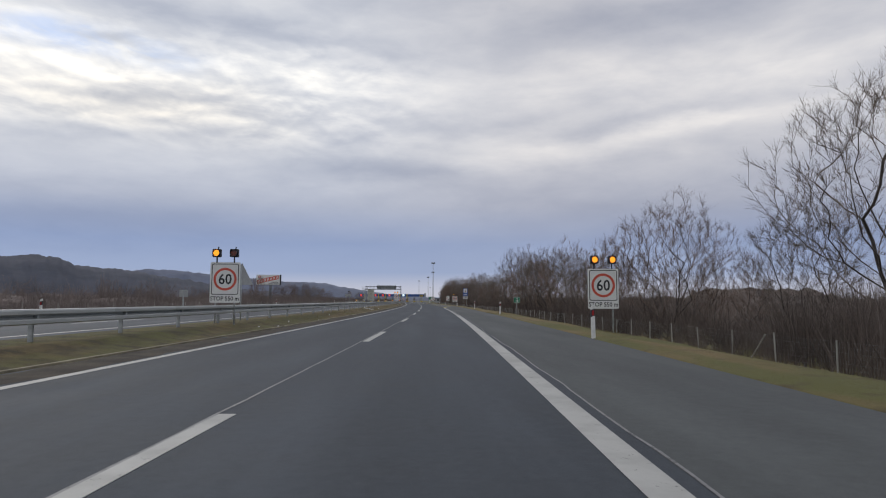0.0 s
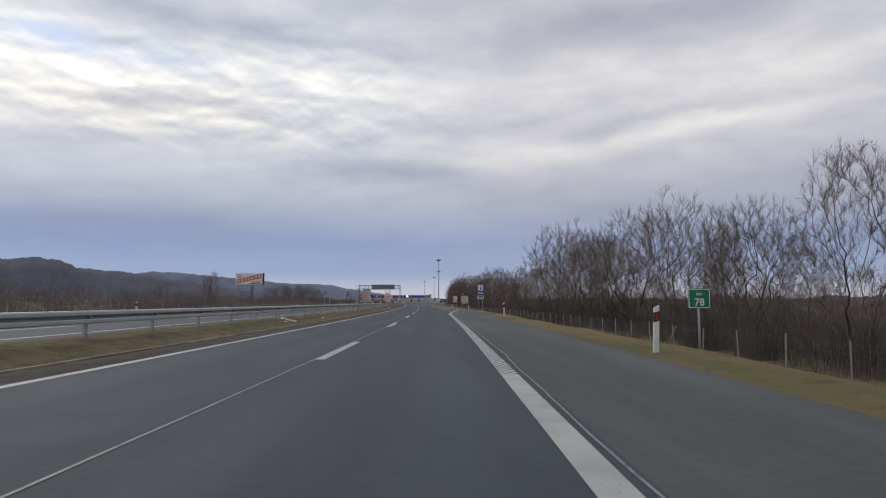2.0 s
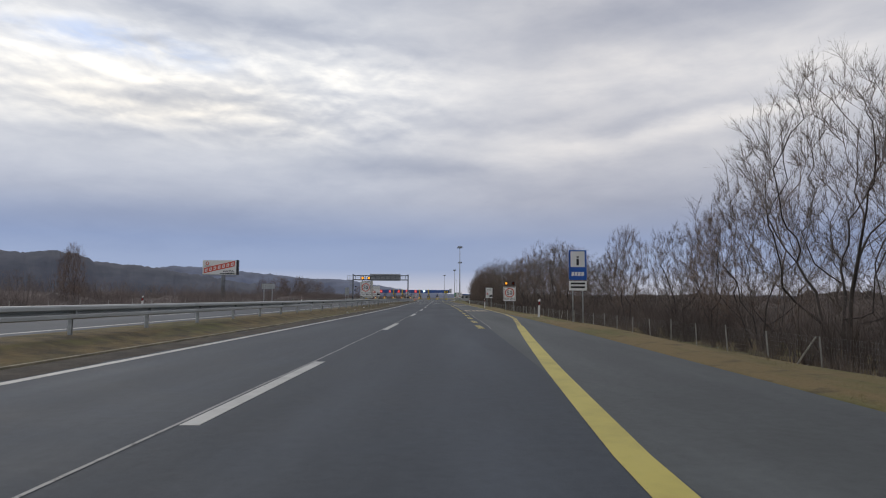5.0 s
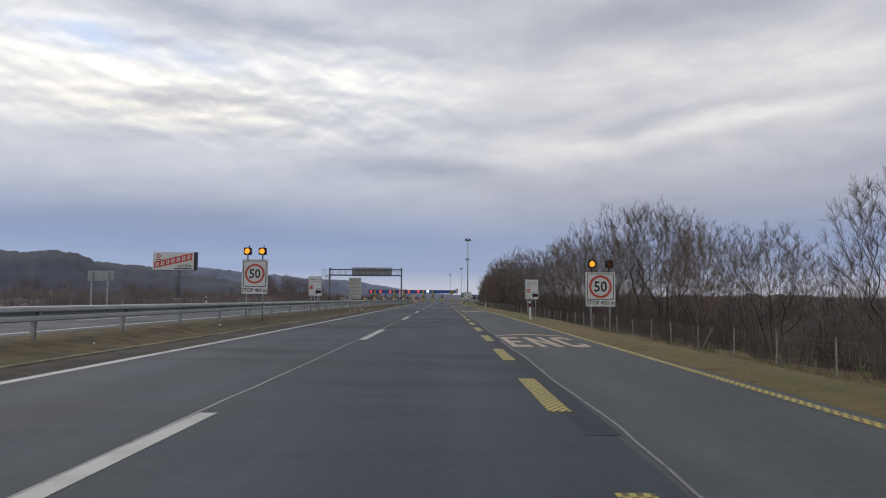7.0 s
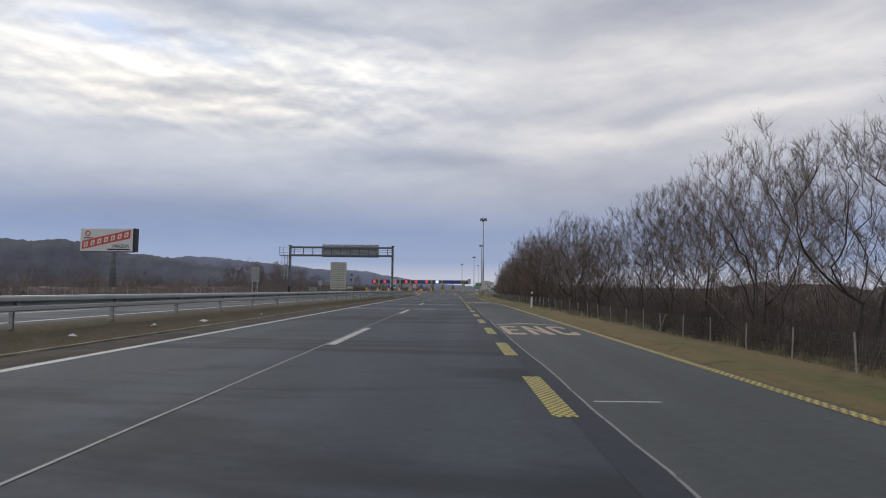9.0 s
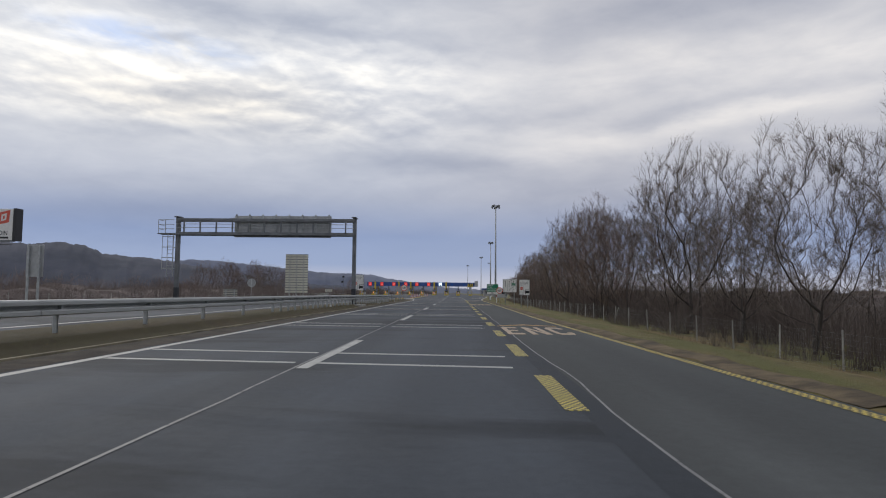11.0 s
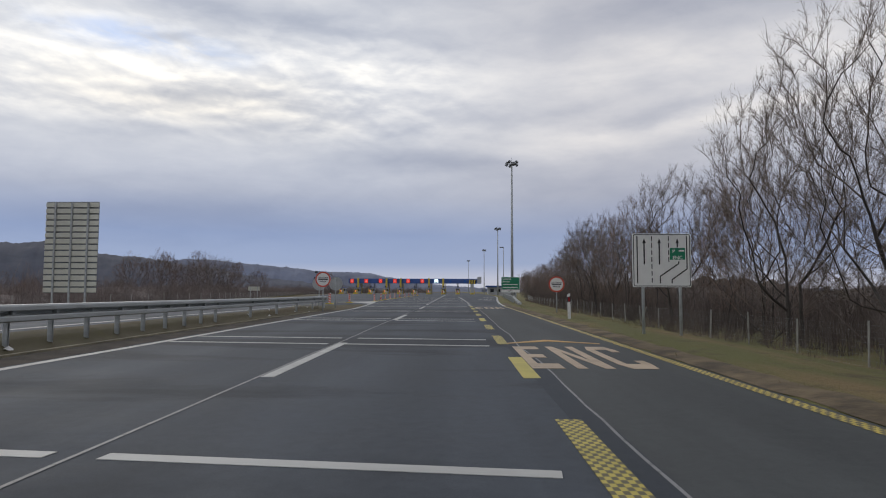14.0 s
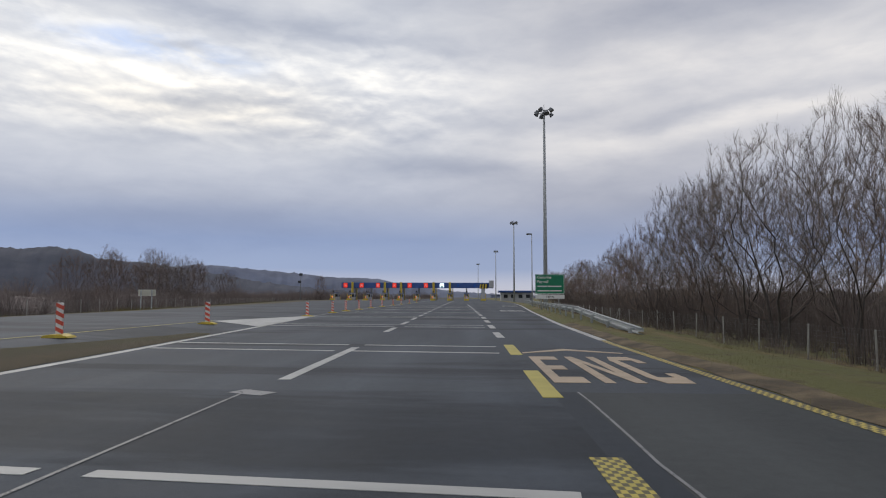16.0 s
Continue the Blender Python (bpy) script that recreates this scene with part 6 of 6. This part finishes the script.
stems_mesh("brush", "reddish brown leafless thicket on the far field", TWIG_DARK, feet_along(2500, 60, 900, lambda y: -150, 90, (1.0, 2.0), 37), 16, 4.2, 0.45, 0.05, 38)
stems_mesh("dry_grass", "straw coloured dry grass on the right bank", STRAW, feet_along(7500, 2, 400, lambda y: right_edge(y) + 0.3, 4.6, (0.5, 1.1), 41, power=1.4), 10, 0.14, 0.5, 0.006, 42, "grass")
stems_mesh("dry_grass", "ragged straw tufts along the edge of the asphalt", STRAW, feet_along(6500, 2, 330, lambda y: right_edge(y) - 0.02, 0.8, (0.3, 0.95), 47, power=1.2), 9, 0.12, 0.7, 0.006, 48, "grass")
stems_mesh("dry_grass", "straw coloured short grass on the median", STRAW, feet_along(12000, 4, PLAZA - 2, lambda y: rail_x(y) - 0.6, 2.2, (0.3, 0.75), 43, power=1.1), 7, 0.17, 0.6, 0.009, 44, "grass")
stems_mesh("dry_grass", "straw coloured rough grass beyond the opposite lanes", STRAW, feet_along(5000, 20, 480, lambda y: opp_left(y) - 12, 11, (0.8, 1.6), 45), 7, 0.35, 0.4, 0.014, 46, "grass")


def thicket_core(name, label, x_of, wide, y0, y1, high, seed, material=BRUSH):
    """The closed inner mass of a thicket, with an uneven top of many small tufts."""
    bm = bmesh.new()
    rows = []
    n = 14
    for y in steps(y0, y1, 1.2):
        row = []
        for k in range(n + 1):
            q = k / n
            x = x_of(y) + wide * q + 0.5 * noise.noise((y * 0.4, k * 1.7, seed))
            z = ground_z(x, y) - 0.1
            if 0 < k < n:
                z += high * min(1.0, 4 * q, 4 * (1 - q)) * (0.78 + 0.75 * noise.noise((x * 0.06, y * 0.045, seed)) + 0.3 * noise.noise((x * 0.5, y * 0.5, seed + 3)) + 0.25 * noise.noise((x * 1.7, y * 1.7, seed + 5)))
            row.append(bm.verts.new((x, y + 0.4 * noise.noise((y, k * 0.9, seed)), z)))
        rows.append(row)
    for p, q in zip(rows, rows[1:]):
        for k in range(n):
            bm.faces.new((p[k], p[k + 1], q[k + 1], q[k]))
    tagged(part(name, bm, material, None, "", False), label, "shrubs", kind="stuff")


thicket_core("thicket", "dark inner mass of the brush behind the fence", lambda y: fence_x(y) + 7.0, 16.0, 0, 560, 2.9, 51)
thicket_core("thicket", "dark inner mass of the thicket beyond the opposite lanes", lambda y: opp_left(y) - 48, 24.0, 0, 700, 2.4, 53, BRUSH_HAZED)
thicket_core("thicket", "dark inner mass of the hedge behind the trees", lambda y: 94, 20.0, -30, 640, 3.4, 57)
thicket_core("thicket", "brown hedge across the far field", lambda y: -155, 60.0, 30, 1000, 3.5, 55, BRUSH_HAZED)


# ---- hills ----
def hill(name, label, far, deep, a0, a1, heights, material, seed, rough):
    """A wooded ridge round the place, between two bearings in degrees, with its heights by bearing."""
    bm = bmesh.new()
    n = 720
    rows = []
    for q in np.linspace(0, 1, 13):
        row = []
        for k in range(n + 1):
            a = radians(a0 + (a1 - a0) * k / n)
            top = along(a0 + (a1 - a0) * k / n, *heights)
            top += rough * (0.9 * noise.noise((k * 0.04, seed, 0)) + 0.6 * noise.noise((k * 0.16, seed, 1)) + 0.45 * noise.noise((k * 0.7, seed, 2)) + 0.3 * noise.noise((k * 2.3, seed, 4)))
            r = far - deep * (1 - q) + 30 * noise.noise((k * 0.1, q * 6, seed))
            z = -6 + (top + 6) * math.sin(q * math.pi / 2) ** 1.3 + (0 if q in (0, 1) else rough * 1.3 * noise.noise((k * 0.2, q * 9, seed)))
            row.append(bm.verts.new((r * math.sin(a), 150 + r * math.cos(a), z)))
        rows.append(row)
    for p, q in zip(rows, rows[1:]):
        for k in range(n):
            bm.faces.new((p[k], p[k + 1], q[k + 1], q[k]))
    bmesh.ops.recalc_face_normals(bm, faces=bm.faces[:])
    tagged(part(name, bm, material, None, "", True), label, "hill", kind="structure")


# the ridges and far woods carry their haze in the material colour
hill("hill", "dark wooded hill beyond the fields, blue with painted haze", 2400, 700, -75, -4, ((-75, 128), (-45, 140), (-37, 143), (-35, 143), (-33.5, 140), (-32.3, 146), (-31.4, 149), (-30.2, 143), (-29.4, 130), (-28.8, 117), (-27.3, 112), (-25.6, 110), (-24.7, 103), (-23, 92), (-21.2, 80), (-19.3, 66), (-17.5, 54), (-15, 40), (-12.5, 30), (-8.5, 15), (-4, 3)), FOREST_HAZED, 3.0, 5)
hill("far_hill", "wooded ridge in the distance, pale blue with painted haze", 4100, 500, -60, 8, ((-60, 150), (-27, 160), (-24.4, 170), (-22.8, 183), (-21, 184), (-19.2, 172), (-17.8, 163), (-15.4, 148), (-13.4, 133), (-12.4, 125), (-10.4, 119), (-8.4, 116), (-7.4, 108), (-6.2, 88), (-4.2, 66), (-1, 36), (3, 18), (8, 10)), FOREST_FAR_HAZED, 8.0, 5)
hill("far_woods", "low line of far woods with haze in its colour", 3300, 60, 2, 80, ((2, 12), (20, 18), (40, 14), (60, 20), (80, 18)), FOREST_FAR_HAZED, 5.0, 4)


# ---- litter on the median ----
def scrap(x, y, size, seed):
    g = random.Random(seed)
    bm = bmesh.new()
    vs = [bm.verts.new((size * math.cos(k) * g.uniform(0.5, 1), size * math.sin(k) * g.uniform(0.4, 0.8), g.uniform(0.0, 0.06))) for k in (0, 1.1, 2.1, 3.2, 4.2, 5.3)]
    top = bm.verts.new((0, 0, 0.09))
    for k in range(6):
        bm.faces.new((vs[k], vs[(k + 1) % 6], top))
    bm.faces.new(vs[::-1])
    ob = part("litter", bm, PLASTIC_WHITE)
    ob.matrix_basis = pose(x, y, ground_z(x, y) + 0.01)
    tagged(ob, "crumpled white scrap of litter on the grass", "litter", "scraps of litter")


for k, (r, y, s) in enumerate(((-6.75, 79.2, 0.26), (-5.75, 78.0, 0.3), (-5.9, 76.3, 0.14), (-5.9, 47, 0.12), (-5.8, 203, 0.16), (-5.6, 206, 0.22), (-5.7, 199, 0.12), (-6.0, 168, 0.14), (-6.2, 268, 0.12), (-5.9, 292, 0.13), (-5.6, 86, 0.14), (-5.4, 27, 0.07), (-5.1, 29, 0.06), (-5.6, 33, 0.08), (-5.0, 38, 0.06), (-5.3, 152, 0.08), (-5.7, 159, 0.06), (-5.5, 212, 0.08), (-6.3, 307, 0.07), (-6.0, 309, 0.09), (-6.6, 311, 0.06), (-6.1, 314, 0.07), (-5.8, 316, 0.08), (-6.4, 318, 0.06))):
    scrap(lane_x(y) + r, y, s, k)


# ---- a torn strip of white sheet on the grass ----
def torn_strip(pts, w):
    g = random.Random(8)
    bm = bmesh.new()
    rows = []
    for k in range(25):
        q = k / 24
        x, y = along(q, *((i / (len(pts) - 1), p[0]) for i, p in enumerate(pts))), along(q, *((i / (len(pts) - 1), p[1]) for i, p in enumerate(pts)))
        x, y = x + g.uniform(-0.05, 0.05), y + g.uniform(-0.12, 0.12)
        rows.append([bm.verts.new((x + dx, y + dy, ground_z(x, y) + z)) for dx, dy, z in ((0, -w, 0.0), (0, 0, g.uniform(0.03, 0.09)), (0, w, 0.0))])
    for p, q in zip(rows, rows[1:]):
        for k in range(2):
            bm.faces.new((p[k], q[k], q[k + 1], p[k + 1]))
        bm.faces.new((p[2], q[2], q[0], p[0]))
    tagged(part("litter", bm, PLASTIC_WHITE), "torn white plastic strip lying across the grass", "litter", "scraps of litter")


torn_strip(((-5.45, 79.2), (-5.1, 78.8), (-4.9, 78.4), (-4.6, 78.4), (-4.4, 78.0)), 0.07)


# ---- bare soil along the edge of the median grass ----
def soil_strip(name, label, inner, width, y0, y1, seed, material=SOIL):
    bm = bmesh.new()
    rows = []
    for y in steps(y0, y1, 0.5):
        a = inner(y) + 0.16 * noise.noise((y * 0.5, seed, 0.0)) + 0.1 * noise.noise((y * 1.9, seed, 0.0))
        b = a - width * (1.0 + 0.12 * noise.noise((y * 1.7, seed, 5.0)))
        row = []
        for q in (0.0, 0.35, 0.7, 1.0):
            x = a + (b - a) * q
            row.append(bm.verts.new((x, y, max(ground_z(x, y), 0.0) + (0.006 if q in (0.0, 1.0) else 0.02 + 0.02 * noise.noise((y * 2.1, q * 3, seed))))))
        rows.append(row)
    for p, q in zip(rows, rows[1:]):
        for k in range(3):
            bm.faces.new((p[k], q[k], q[k + 1], p[k + 1]))
    bmesh.ops.recalc_face_normals(bm, faces=bm.faces[:])
    tagged(part(name, bm, material, None, "", True), label, "soil", kind="stuff")


soil_strip("verge_soil", "dark bare soil and grit along the median edge", lambda y: left_line(y) - 0.2, 0.92, -20, PLAZA - 4, 61.0)
soil_strip("verge_soil", "brown leaf litter along the edge of the toll lane", lambda y: right_edge(y) + 0.02, -0.5, 232, 345, 67.0, LITTER_SOIL)
tagged(strip("median_kerb", steps(-20, PLAZA - 6, 3), lambda y: left_edge(y) - 0.14, lambda y: left_edge(y) - 0.04, lambda y: -0.02, KERB, None, "", 1, 0.06), "low mossy edging along the median grass", "kerb", kind="structure")


# ---- bare tip of the median past the end of the rail ----
def median_tip():
    bm = bmesh.new()
    rows = []
    for y in steps(320, 336, 0.5):
        a = left_line(y) - 0.22 + 0.08 * noise.noise((y * 0.8, 3.0, 0.0))
        b = along(y, (320, -5.9), (336, a - 0.6)) + 0.2 * noise.noise((y * 0.6, 9.0, 0.0))
        row = []
        for k in range(8):
            x = a + (b - a) * k / 7
            base = apron_z(x, y) if y >= PLAZA else along(y, (320, max(ground_z(x, 320), 0.0)), (PLAZA, apron_z(x, PLAZA) + 0.02))
            row.append(bm.verts.new((x, y, base + (0.008 if k in (0, 7) else 0.03 + 0.02 * noise.noise((x * 1.3, y * 1.3, 4.0))) * along(y, (320, 0.15), (323, 1.0)))))
        rows.append(row)
    for p, q in zip(rows, rows[1:]):
        for k in range(7):
            bm.faces.new((p[k], q[k], q[k + 1], p[k + 1]))
    bmesh.ops.recalc_face_normals(bm, faces=bm.faces[:])
    tagged(part("verge_soil", bm, TURF, None, "", True), "thin brown grass where the grass median ends", "soil", kind="stuff")


median_tip()
